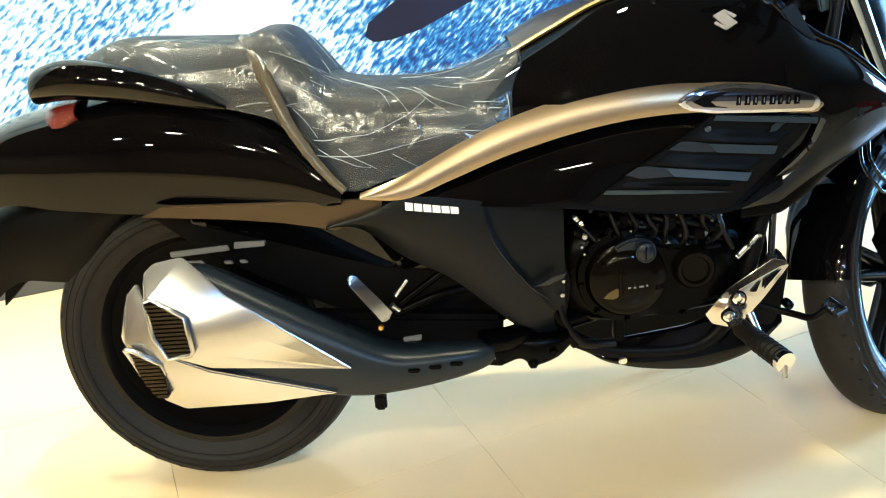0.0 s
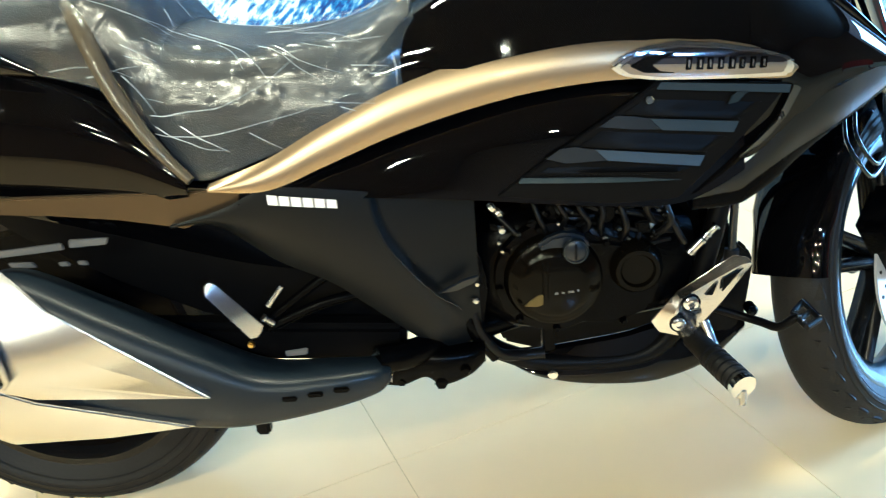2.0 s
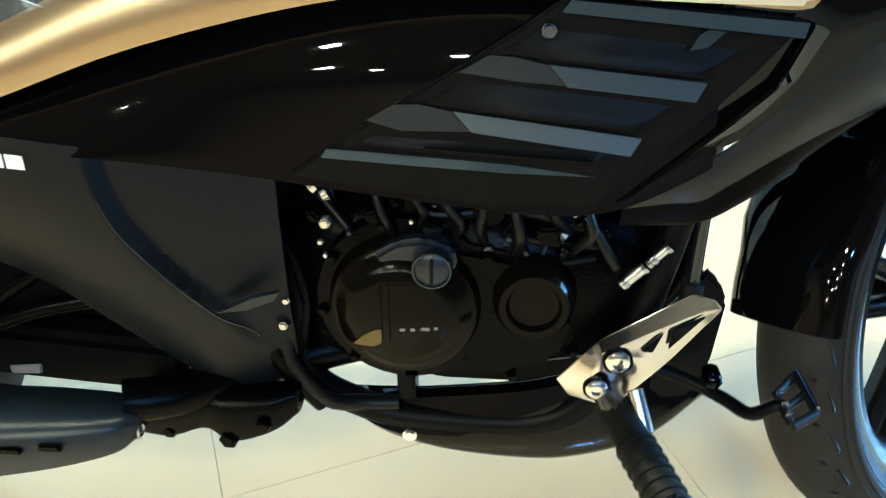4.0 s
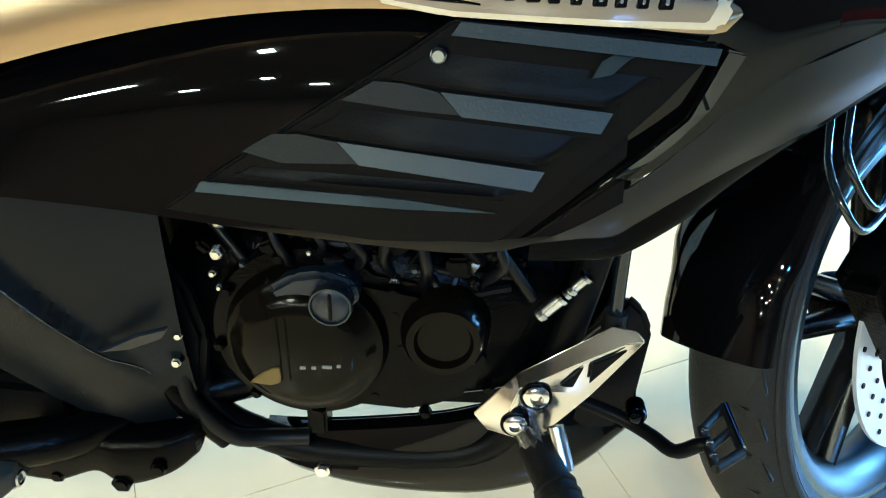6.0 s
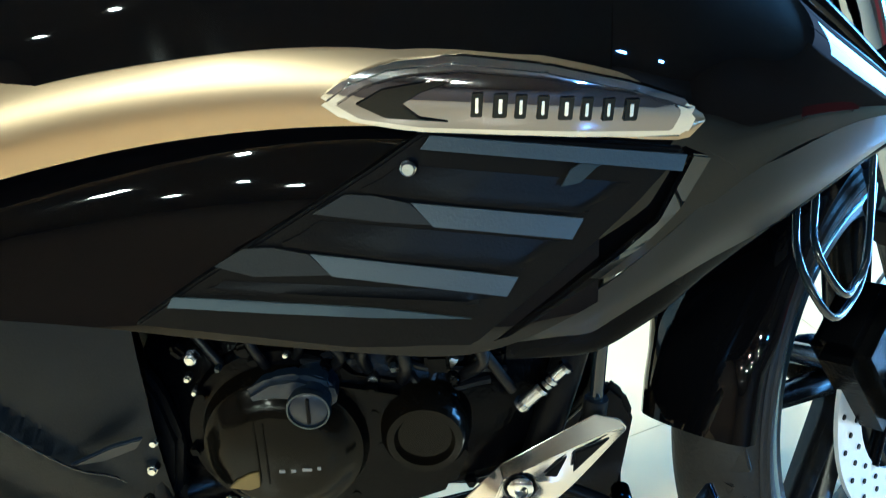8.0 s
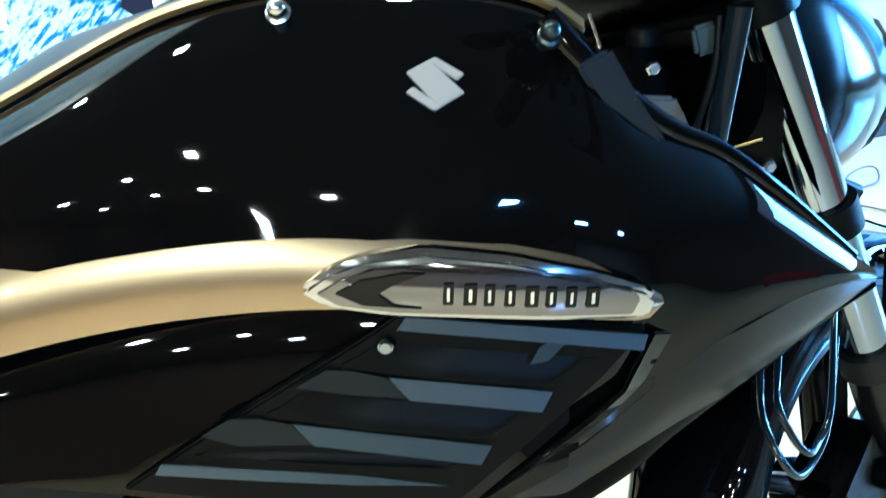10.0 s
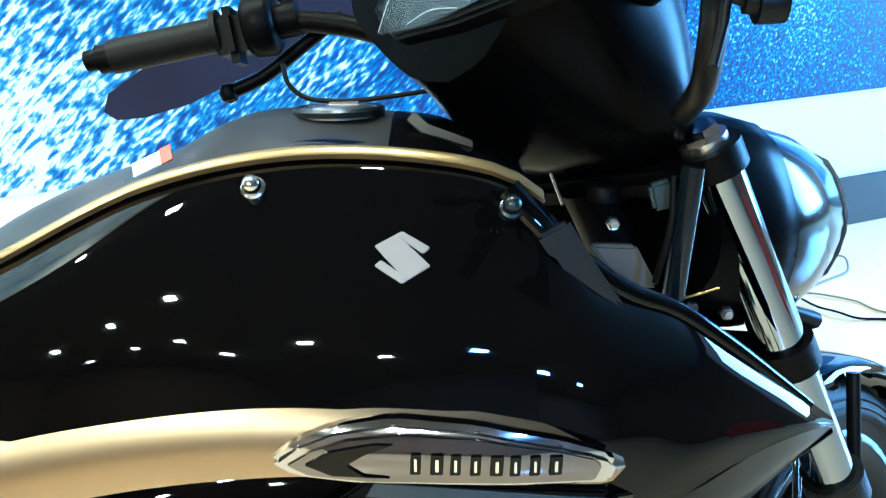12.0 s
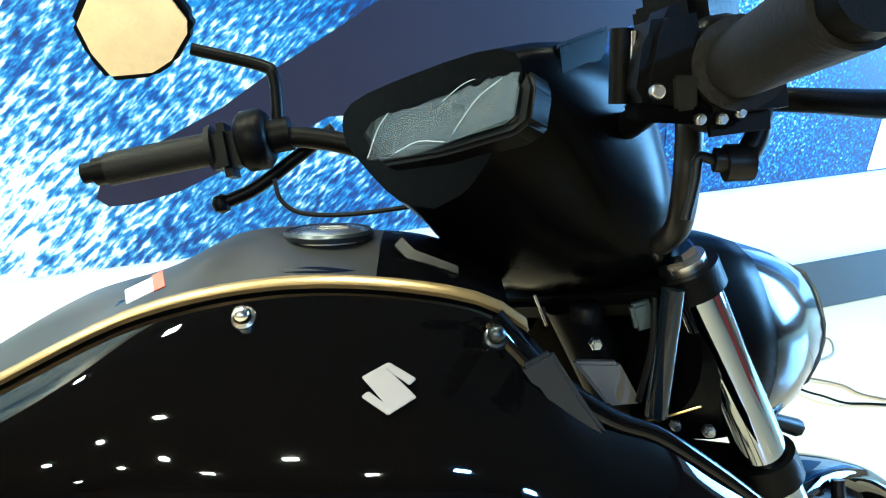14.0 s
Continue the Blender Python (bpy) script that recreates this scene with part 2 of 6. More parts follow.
def tube(pts, r, n=10, smooth_n=0, cap=True, taper=None):
    """A round bar along a path. smooth_n: points of the smooth curve through pts. taper: the radius at the far end."""
    p = [Vector(q) for q in (spline(pts, smooth_n) if smooth_n else pts)]
    bm = bmesh.new()
    rings, side = [], None
    for i, c in enumerate(p):
        d = (p[min(i + 1, len(p) - 1)] - p[max(i - 1, 0)]).normalized()
        if side is None:
            side = d.orthogonal().normalized()
        side = (side - d * side.dot(d)).normalized()
        up = d.cross(side)
        rr = r if taper is None else r + (taper - r) * i / (len(p) - 1)
        rings.append([bm.verts.new(c + rr * (math.cos(2 * math.pi * k / n) * side + math.sin(2 * math.pi * k / n) * up)) for k in range(n)])
    for a, b in zip(rings, rings[1:]):
        for k in range(n):
            bm.faces.new([a[k], a[(k + 1) % n], b[(k + 1) % n], b[k]])
    if cap:
        bm.faces.new(list(reversed(rings[0])))
        bm.faces.new(rings[-1])
    return bm


def turned(profile, n=32, axis="y", at=(0, 0, 0), close=False):
    """A turned body: (radius, height) knots spun round an axis through at."""
    bm = bmesh.new()
    rings = []
    for r, h in profile:
        ring = []
        for k in range(n):
            a = 2 * math.pi * k / n
            c, s = r * math.cos(a), r * math.sin(a)
            v = {"y": (c, h, s), "z": (c, s, h), "x": (h, c, s)}[axis]
            ring.append(bm.verts.new(Vector(v) + Vector(at)))
        rings.append(ring)
    pairs = list(zip(rings, rings[1:])) + ([(rings[-1], rings[0])] if close else [])
    for a, b in pairs:
        for k in range(n):
            bm.faces.new([a[k], a[(k + 1) % n], b[(k + 1) % n], b[k]])
    if not close:
        for ring in (rings[0], rings[-1]):
            if profile[0][0] > 1e-4:
                bm.faces.new(ring)
    bmesh.ops.remove_doubles(bm, verts=bm.verts, dist=1e-6)
    return bm


def box(cx, cy, cz, sx, sy, sz, bevel=0.004, turn=None):
    bm = bmesh.new()
    bmesh.ops.create_cube(bm, size=1)
    for v in bm.verts:
        v.co = Vector((v.co.x * sx, v.co.y * sy, v.co.z * sz))
    if bevel:
        bmesh.ops.bevel(bm, geom=bm.edges[:], offset=bevel, segments=2, affect="EDGES", clamp_overlap=True)
    m = Matrix.Translation((cx, cy, cz)) @ (turn.to_4x4() if turn is not None else Matrix())
    bmesh.ops.transform(bm, matrix=m, verts=bm.verts)
    return bm


def joined(*bms):
    """Pieces of one part in one mesh."""
    me = bpy.data.meshes.new("scratch")
    out = bmesh.new()
    for b in bms:
        b.to_mesh(me)
        out.from_mesh(me)
        b.free()
    bpy.data.meshes.remove(me)
    return out


def moved(bm, m):
    bmesh.ops.transform(bm, matrix=m, verts=bm.verts)
    return bm


def bolt(x, y, z, r=0.008, h=0.006, hexed=False):
    """A bolt head whose axis points to the right-hand side (-y)."""
    prof = [(0.0001, -h), (r * 0.6, -h), (r * 0.62, -h * 0.55), (r * 0.85, -h * 0.6), (r, -h * 0.25), (r, 0.002)]
    return turned(prof, 6 if hexed else 14, "y", (x, y, z))


def facets(points, faces, thick=0.012, bevel=0.0025):
    """A folded shield: named corners (x, y, z) joined into flat facets with soft creases."""
    bm = bmesh.new()
    v = {k: bm.verts.new(p) for k, p in points.items()}
    for f in faces:
        bm.faces.new([v[k] for k in f.split()])
    bmesh.ops.recalc_face_normals(bm, faces=bm.faces)
    bmesh.ops.solidify(bm, geom=bm.faces[:], thickness=thick)
    bmesh.ops.bevel(bm, geom=bm.edges[:], offset=bevel, segments=2, affect="EDGES", clamp_overlap=True)
    return bm


# ---- room ----
WALL_O, WALL_D, WALL_N = Vector((-0.84, 0.89, 0)), Vector((0.934, 0.356, 0)).normalized(), Vector((0.356, -0.934, 0)).normalized()


def on_wall(s, z, off=0.0):
    return WALL_O + WALL_D * s + WALL_N * off + Vector((0, 0, z))


def wall_slab(s0, s1, z0, z1, front, back, bevel=0.0):
    """A slab along the picture wall: front and back are distances from the wall plane towards the room."""
    bm = bmesh.new()
    vs = [bm.verts.new(on_wall(s, z, o)) for o in (front, back) for s, z in ((s0, z0), (s1, z0), (s1, z1), (s0, z1))]
    for q in ((0, 1, 2, 3), (7, 6, 5, 4), (0, 4, 5, 1), (1, 5, 6, 2), (2, 6, 7, 3), (3, 7, 4, 0)):
        bm.faces.new([vs[i] for i in q])
    if bevel:
        bmesh.ops.bevel(bm, geom=bm.edges[:], offset=bevel, segments=2, affect="EDGES")
    return bm


def wall_shape(pts, off, thick=0.003):
    """A flat printed shape on the picture wall from (s, z) corners."""
    bm = bmesh.new()
    f = bm.faces.new([bm.verts.new(on_wall(s, z, off)) for s, z in pts])
    r = bmesh.ops.extrude_face_region(bm, geom=[f])
    for v in r["geom"]:
        if isinstance(v, bmesh.types.BMVert):
            v.co -= WALL_N * thick
    return bm


def mural_material(name, stretch=(28, 1, 88), lift=0.0):
    """Print of a road rushing past: slanted streaks of white, pale blue and navy, with blotches of light and dark."""
    m = bpy.data.materials.new(name)
    m.use_nodes = True
    t = m.node_tree
    b = t.nodes["Principled BSDF"]
    b.inputs["Roughness"].default_value = 0.45
    co = t.nodes.new("ShaderNodeTexCoord")
    turn = t.nodes.new("ShaderNodeMapping")
    turn.inputs["Rotation"].default_value = (0, radians(-52), -math.atan2(WALL_D.y, WALL_D.x))
    turn.vector_type = "TEXTURE"
    t.links.new(co.outputs["Object"], turn.inputs[0])
    streak = t.nodes.new("ShaderNodeMapping")
    streak.inputs["Scale"].default_value = stretch
    t.links.new(turn.outputs[0], streak.inputs[0])
    n1 = t.nodes.new("ShaderNodeTexNoise")
    n1.inputs["Scale"].default_value, n1.inputs["Detail"].default_value = 1.3, 4
    t.links.new(streak.outputs[0], n1.inputs["Vector"])
    n2 = t.nodes.new("ShaderNodeTexNoise")
    n2.inputs["Scale"].default_value, n2.inputs["Detail"].default_value = 1.1, 2
    t.links.new(co.outputs["Object"], n2.inputs["Vector"])
    add = t.nodes.new("ShaderNodeMath")
    add.operation = "MULTIPLY_ADD"
    t.links.new(n2.outputs[0], add.inputs[0])
    add.inputs[1].default_value = 0.7
    t.links.new(n1.outputs[0], add.inputs[2])
    # the print fades from pale at one end to deeper blue at the other
    run = t.nodes.new("ShaderNodeVectorMath")
    run.operation = "DOT_PRODUCT"
    run.inputs[1].default_value = WALL_D
    t.links.new(co.outputs["Object"], run.inputs[0])
    fade = t.nodes.new("ShaderNodeMapRange")
    for key, value in (("From Min", -0.4), ("From Max", 1.1), ("To Min", 0.20 + lift), ("To Max", -0.08 + lift)):
        fade.inputs[key].default_value = value
    t.links.new(run.outputs["Value"], fade.inputs[0])
    total = t.nodes.new("ShaderNodeMath")
    t.links.new(add.outputs[0], total.inputs[0])
    t.links.new(fade.outputs[0], total.inputs[1])
    ramp = t.nodes.new("ShaderNodeValToRGB")
    e = ramp.color_ramp.elements
    e[0].position, e[0].color = 0.66, (0.010, 0.020, 0.080, 1)
    e[1].position, e[1].color = 1.06, (0.70, 0.82, 0.92, 1)
    for p, c in ((0.79, (0.012, 0.06, 0.27)), (0.90, (0.055, 0.22, 0.50)), (0.99, (0.33, 0.55, 0.74))):
        e.new(p).color = (*c, 1)
    t.links.new(total.outputs[0], ramp.inputs[0])
    t.links.new(ramp.outputs[0], b.inputs["Base Color"])
    return m


PLASTER = material("white_wall_paint", (0.78, 0.79, 0.80), 0.6, grain=0.05, stain=0.08, scale=90, bump=0.08)
PLINTH = material("dark_grey_skirting", (0.055, 0.06, 0.065), 0.5, grain=0.3, scale=120, stain=0.2)
MURAL = mural_material("printed_mural_of_blurred_road")
MWHITE = material("white_mural_print", (0.88, 0.89, 0.90), 0.45, stain=0.06, scale=30)
MNAVY = material("navy_mural_print", (0.0085, 0.0075, 0.027), 0.45, grain=0.2, stain=0.3, scale=40)
MBLUE = mural_material("mottled_blue_mural_print", (75, 75, 95), 0.055)
TILE = material("cream_glazed_floor_tile", (0.80, 0.62, 0.345), 0.18, coat=0.2, stain=0.10, grain=0.05, scale=22, rough_var=0.12)
GROUT = material("brown_grout", (0.44, 0.35, 0.23), 0.8, grain=0.3, scale=200)
CEIL = material("dark_painted_ceiling", (0.06, 0.05, 0.04), 0.8, stain=0.1, scale=10)
DARKW = material("brown_wall_panel", (0.13, 0.09, 0.055), 0.5, grain=0.3, stain=0.2, scale=16)
FRAMEM = material("aluminium_window_frame", (0.4, 0.4, 0.41), 0.35, metal=0.9)


def structure(name, bm, mat, label, category, smooth=False):
    return tagged(link(name, bm, mat, smooth=smooth), label, category, kind="structure")


floor = structure("floor", box(1.0, -2.0, -0.06, 12.0, 11.4, 0.11, 0), GROUT, "glossy cream tiled showroom floor with thin brown joints", "floor")
wall_back = structure("wall_back", wall_slab(-3.9, 7.4, 0, 3.1, 0, -0.12), PLASTER, "white wall carrying a printed mural", "wall")
skirting = structure("baseboard", wall_slab(-3.9, 7.4, 0, 0.18, 0.015, 0.0, 0.003), PLINTH, "dark grey skirting board along the mural wall", "baseboard")
wall_left = structure("wall_left", box(-4.95, -3.2, 1.55, 0.1, 9.0, 3.1, 0), DARKW, "dark brown side wall of the showroom", "wall")
wall_front = structure("wall_front", box(1.0, -7.65, 1.55, 12.0, 0.1, 3.1, 0), DARKW, "dark brown panelled wall facing the motorcycle", "wall")
# unseen wall, added to block the bright sky from the wing's reflections
sky_block_right = structure("sky_block_right", box(6.75, -3.5, 1.55, 0.1, 8.4, 3.1, 0), DARKW, "unseen dark brown wall added to keep sky out of the reflections", "wall")
ceiling = structure("ceiling", box(1.0, -2.0, 3.15, 12.0, 11.4, 0.1, 0), CEIL, "dark painted showroom ceiling with recessed lamps", "ceiling")

mural = tagged(link("wall_mural", wall_slab(-3.4, 6.6, 0.48, 2.7, 0.006, 0.0), MURAL, smooth=False),
               "large blue and white printed mural of a blurred road", "mural")
link("lane_stripe", wall_shape([(0.50, 0.70), (0.93, 0.62), (0.96, 0.95), (1.75, 2.3), (1.25, 2.3), (0.75, 0.86)], 0.0075, 0.0012), MWHITE, mural, "white lane stripe of the print", False)
link("printed_shadow", wall_shape([(1.93, 1.11), (2.3, 1.30), (2.7, 1.36), (2.68, 1.01), (2.45, 0.96), (2.25, 0.80), (1.72, 0.80), (1.60, 0.74), (1.46, 0.69), (1.35, 0.648), (1.25, 0.628), (1.19, 0.628), (1.165, 0.650), (1.18, 0.690), (1.29, 0.757), (1.467, 0.84), (1.61, 0.93)], 0.0075, 0.0012), MNAVY, mural, "navy shadow of the print", False)
link("printed_gravel", wall_shape([(2.75, 1.25), (2.75, 0.485), (3.59, 0.485), (3.76, 1.25)], 0.0075, 0.0012), MBLUE, mural, "finely mottled blue part of the print", False)
link("printed_corner", wall_shape([(3.76, 1.25), (3.60, 0.485), (4.3, 0.485), (4.3, 1.25)], 0.0075, 0.0012), MWHITE, mural, "white part of the print", False)

# power cables lying by the wall
tagged(link("cable_coil", tube([(2.03, 1.60, 0.004), (2.06, 1.50, 0.008), (2.10, 1.45, 0.012), (2.15, 1.42, 0.006), (2.25, 1.41, 0.004), (2.6, 1.33, 0.004), (3.3, 1.18, 0.004)], 0.0035, 8, 50), CABLE),
       "loose dark power cable lying on the tiled floor", "cable")
tagged(link("cable_loop", joined(tube([(2.10, 1.62, 0.004), (2.17, 1.74, 0.016), (2.25, 1.81, 0.02), (2.29, 1.81, 0.016), (2.26, 1.73, 0.006), (2.18, 1.68, 0.004), (2.07, 1.60, 0.004), (2.11, 1.575, 0.006), (2.19, 1.53, 0.004), (2.27, 1.44, 0.004), (2.7, 1.30, 0.004)], 0.003, 8, 60)), material("pale_cable", (0.20, 0.17, 0.11), 0.5)),
       "thin brownish cable looped on the tiled floor", "cable")

# low unseen red board, added for the red reflected in chrome and paint
board = tagged(link("red_reflection_board", box(0, 0, 0.42, 0.9, 0.02, 0.62, 0.004), BANNER), "unseen low red board on metal feet, added for its red reflection", "display board")
board.matrix_world = pose(4.5, -0.9, 0, 0, 0, 80)
for x in (-0.35, 0.35):
    link("board_foot", box(x, 0, 0.055, 0.04, 0.3, 0.11, 0.008), FRAMEM, board)

# shopfront at the side where daylight comes in
for y in (0.75, 2.0, 3.25):
    tagged(link("shopfront_mullion", box(6.6, y, 1.5, 0.08, 0.06, 3.0, 0.004), FRAMEM), "aluminium shopfront mullion beside bright glazing", "mullion", "shopfront mullions", "structure")


def downlight(x, y, power, z=3.1, tone=WARM, width=0.14):
    root = tagged(link("ceiling_downlight", turned([(0.052, 0.0), (0.075, -0.004), (0.08, 0.0), (0.08, 0.01), (0.05, 0.01)], 20, "z", (0, 0, 0), True), FRAMEM),
                  "round recessed warm ceiling downlight, some only added as fill light", "downlight", "ceiling downlights")
    root.location = (x, y, z - 0.006)
    lamp = bpy.data.lights.new("downlight_lamp", "AREA")
    lamp.shape, lamp.size, lamp.energy, lamp.color = "SQUARE", width, power, tone
    ob = new("downlight_lamp", lamp)
    ob.matrix_world = look((x, y, z - 0.012), (x, y, 0))
    return root


for x, y, p in ((-3.2, -4.3, 80), (-1.85, -3.75, 85), (-0.6, -3.05, 90), (-1.95, -5.2, 70), (-1.0, -4.75, 70), (-0.65, -5.6, 70), (0.3, -4.6, 75), (1.1, -5.7, 60), (-3.3, -5.9, 50),
                # the three over the bike are added fill, kept out of the tank's reflections
                (-1.7, 0.15, 85), (-0.4, 0.2, 75), (0.9, 0.2, 60), (2.4, 1.4, 11)):
    downlight(x, y, p)
downlight(2.5, -5.1, 190, tone=(0.45, 0.70, 1.0), width=0.26)

# ---- motorcycle: x forward, y to its left, z up, leaning on its side stand ----
bike = tagged(new("motorcycle"), "glossy black and silver cruiser motorcycle with film-wrapped seat", "motorcycle")
bike.matrix_world = pose(0, 0, 0, -LEAN_DEG, 0, 0)
REAR, AXLE_R, AXLE_F = 0.043, 0.300, (1.442, 0.0, 0.296)
STEER, RAKE = 44.8, 25.37
AX_DIR = Vector((-math.sin(radians(RAKE)), 0, math.cos(radians(RAKE))))
AX_O = Vector((AXLE_F[0] + 0.105, 0, 0))
STEERED = Matrix.Translation((0, 0.0345, -0.0142 + 0.93)) @ Matrix.Rotation(radians(8.04), 4, "X") @ Matrix.Translation((0, 0, -0.93)) @ Matrix.Translation(AX_O) @ Matrix.Rotation(radians(STEER), 4, AX_DIR) @ Matrix.Translation(-AX_O)


def steered(bm):
    return moved(bm, STEERED)


def tyre(width, radius, rim_r, n=72, at=(0, 0, 0)):
    w = width / 2
    prof = [(rim_r, -w * 0.72), (rim_r + 0.02, -w * 0.9), (radius - 0.045, -w), (radius - 0.018, -w * 0.86), (radius - 0.005, -w * 0.5), (radius, 0),
            (radius - 0.005, w * 0.5), (radius - 0.018, w * 0.86), (radius - 0.045, w), (rim_r + 0.02, w * 0.9), (rim_r, w * 0.72)]
    prof = [tuple(p) for p in spline(prof, 30)]
    return turned(prof, n, "y", at, True)


def tread(width, radius, count, at, side, sink):
    """Slanted grooves' lands: thin raised blocks set on the shoulder of the tyre."""
    bms = []
    for k in range(count):
        a = 2 * math.pi * k / count
        for s, tilt, lat in ((side, 24, 0.30), (side, -18, 0.62)):
            r = radius - sink - 0.018 * lat * lat
            b = box(0, 0, 0, 0.05, width * 0.2, 0.006, 0.0015, Euler((radians(s * -26 * lat), 0, radians(tilt * s))).to_matrix())
            bms.append(moved(b, Matrix.Translation(at) @ Matrix.Rotation(a + 0.05 * lat, 4, "Y") @ Matrix.Translation((0, s * width / 2 * lat, r))))
    return joined(*bms)


def wheel(name, width, radius, rim_r, at, label, xf=Matrix(), rim_mat=RIMM, spokes=5):
    top = part(name, moved(turned([(0.0001, -0.06), (0.03, -0.06), (0.034, -0.045), (0.028, -0.035), (0.028, 0.035), (0.034, 0.045), (0.03, 0.06), (0.0001, 0.06)], 24, "y", at), xf), CAST, bike, label)
    part("tyre", moved(tyre(width, radius, rim_r, 80, at), xf), RUBBER, top, "black rubber tyre with grooved shoulder")
    part("tread", moved(tread(width, radius, 34, at, -1, 0.0105 if name == "rear_wheel" else 0.0068), xf), RUBBER, top)
    for rr, yy in ((rim_r + 0.022, 0.455), (rim_r + 0.034, 0.492), (radius - 0.030, 0.478)):
        part("sidewall_ridge", moved(turned([(rr - 0.0018, -width * yy), (rr, -width * yy - 0.0022), (rr + 0.0018, -width * yy), (rr, -width * yy + 0.004)], 80, "y", at, True), xf), RUBBER, top)
    w = width * 0.36
    rim = [(rim_r + 0.008, -w), (rim_r + 0.008, -w + 0.006), (rim_r - 0.008, -w + 0.012), (rim_r - 0.022, -w * 0.4), (rim_r - 0.026, 0), (rim_r - 0.022, w * 0.4), (rim_r - 0.008, w - 0.012), (rim_r + 0.008, w - 0.006), (rim_r + 0.008, w), (rim_r - 0.012, w), (rim_r - 0.034, w * 0.4), (rim_r - 0.038, 0), (rim_r - 0.034, -w * 0.4), (rim_r - 0.012, -w)]
    part("rim", moved(turned(rim, 72, "y", at, True), xf), rim_mat, top)
    for k in range(spokes):
        a = 2 * math.pi * k / spokes + 0.3
        for da in (-0.16, 0.16):
            p0 = Vector((math.cos(a + da * 2.2) * 0.03, 0, math.sin(a + da * 2.2) * 0.03))
            p1 = Vector((math.cos(a + da) * (rim_r - 0.03), 0, math.sin(a + da) * (rim_r - 0.03)))
            b = tube([p0, p0.lerp(p1, 0.5), p1], 0.014, 8, taper=0.011)
            for v in b.verts:
                v.co.y *= 1.5
            part("spoke", moved(moved(b, Matrix.Translation(at)), xf), RIMM, top)
    return top


rear_wheel = wheel("rear_wheel", 0.14, AXLE_R, 0.222, (REAR, 0, AXLE_R), "black rear wheel with wide road tyre")
front_wheel = wheel("front_wheel", 0.102, AXLE_F[2], 0.222, AXLE_F, "front wheel turned left, rim edge coloured blue for daylight", STEERED, BLUERIM)
# ring added as the bright daylight line along the rim edge
part("rim_lip", steered(turned([(0.219, -0.0380), (0.228, -0.0392), (0.231, -0.037), (0.228, -0.034), (0.219, -0.034)], 80, "y", AXLE_F, True)), LIPM, front_wheel, "lip of the rim, bright blue daylight put into its colour")
part("brake_drum", turned([(0.0001, -0.068), (0.07, -0.068), (0.092, -0.060), (0.098, -0.045), (0.098, 0.06), (0.0001, 0.06)], 40, "y", (REAR, 0, AXLE_R)), CAST, rear_wheel, "black rear brake drum")
part("wheel_web", turned([(0.0001, -0.022), (0.12, -0.022), (0.19, -0.030), (0.205, -0.034), (0.205, -0.02), (0.0001, -0.01)], 48, "y", (REAR, 0, AXLE_R)), COWLM, rear_wheel, "black web of the cast rear wheel")
disc = part("brake_disc", steered(turned([(0.098, -0.064), (0.148, -0.064), (0.148, -0.0595), (0.098, -0.0595)], 60, "y", AXLE_F, True)), DISCM, front_wheel, "perforated bright steel brake disc")
hole = turned([(0.0001, -0.0652), (0.0032, -0.0652), (0.0032, -0.0625)], 8, "y")
hole_mesh = bpy.data.meshes.new("disc_hole")
hole.to_mesh(hole_mesh)
hole.free()
hole_mesh.materials.append(SATIN)
for k in range(60):
    a = 2 * math.pi * k / 60
    rr = (0.109, 0.122, 0.136)[k % 3]
    h = new("disc_hole", hole_mesh)
    h.parent = disc
    h.matrix_local = STEERED @ Matrix.Translation((AXLE_F[0] + rr * math.cos(a), 0, AXLE_F[2] + rr * math.sin(a)))
for k in range(5):
    a = 2 * math.pi * k / 5
    part("disc_carrier", steered(tube([(AXLE_F[0] + 0.03 * math.cos(a), -0.058, AXLE_F[2] + 0.03 * math.sin(a)), (AXLE_F[0] + 0.10 * math.cos(a + 0.2), -0.061, AXLE_F[2] + 0.10 * math.sin(a + 0.2))], 0.008, 8)), CAST, disc)

# fuel tank, its grey spine and silver edge
TANK = [
    (0.60, [(-0.176, 0.675), (-0.178, 0.71), (-0.160, 0.75), (-0.115, 0.775), (-0.06, 0.785), (0, 0.79)]),
    (0.70, [(-0.188, 0.715), (-0.178, 0.755), (-0.155, 0.80), (-0.114, 0.826), (-0.07, 0.843), (0, 0.85)]),
    (0.80, [(-0.193, 0.735), (-0.179, 0.785), (-0.153, 0.838), (-0.112, 0.872), (-0.07, 0.882), (0, 0.886)]),
    (0.90, [(-0.194, 0.742), (-0.178, 0.79), (-0.151, 0.846), (-0.110, 0.891), (-0.075, 0.905), (0, 0.910)]),
    (1.00, [(-0.193, 0.732), (-0.176, 0.785), (-0.149, 0.841), (-0.112, 0.887), (-0.07, 0.898), (0, 0.902)]),
    (1.07, [(-0.190, 0.715), (-0.174, 0.77), (-0.146, 0.820), (-0.113, 0.866), (-0.06, 0.877), (0, 0.881)]),
    (1.12, [(-0.190, 0.710), (-0.176, 0.752), (-0.152, 0.785), (-0.122, 0.810), (-0.06, 0.825), (0, 0.83)]),
]


def cut(bm, x, keep_front):
    """Cuts a skin at x and keeps its front or its back."""
    bmesh.ops.bisect_plane(bm, geom=bm.verts[:] + bm.edges[:] + bm.faces[:], plane_co=(x, 0, 0), plane_no=(1, 0, 0), clear_inner=keep_front, clear_outer=not keep_front)
    return bm


tank = part("fuel_tank", cut(loft(TANK, 60, 48, 0.004, True), 1.07, False), GLOSS, bike, "gloss black fuel tank with mirror finish")


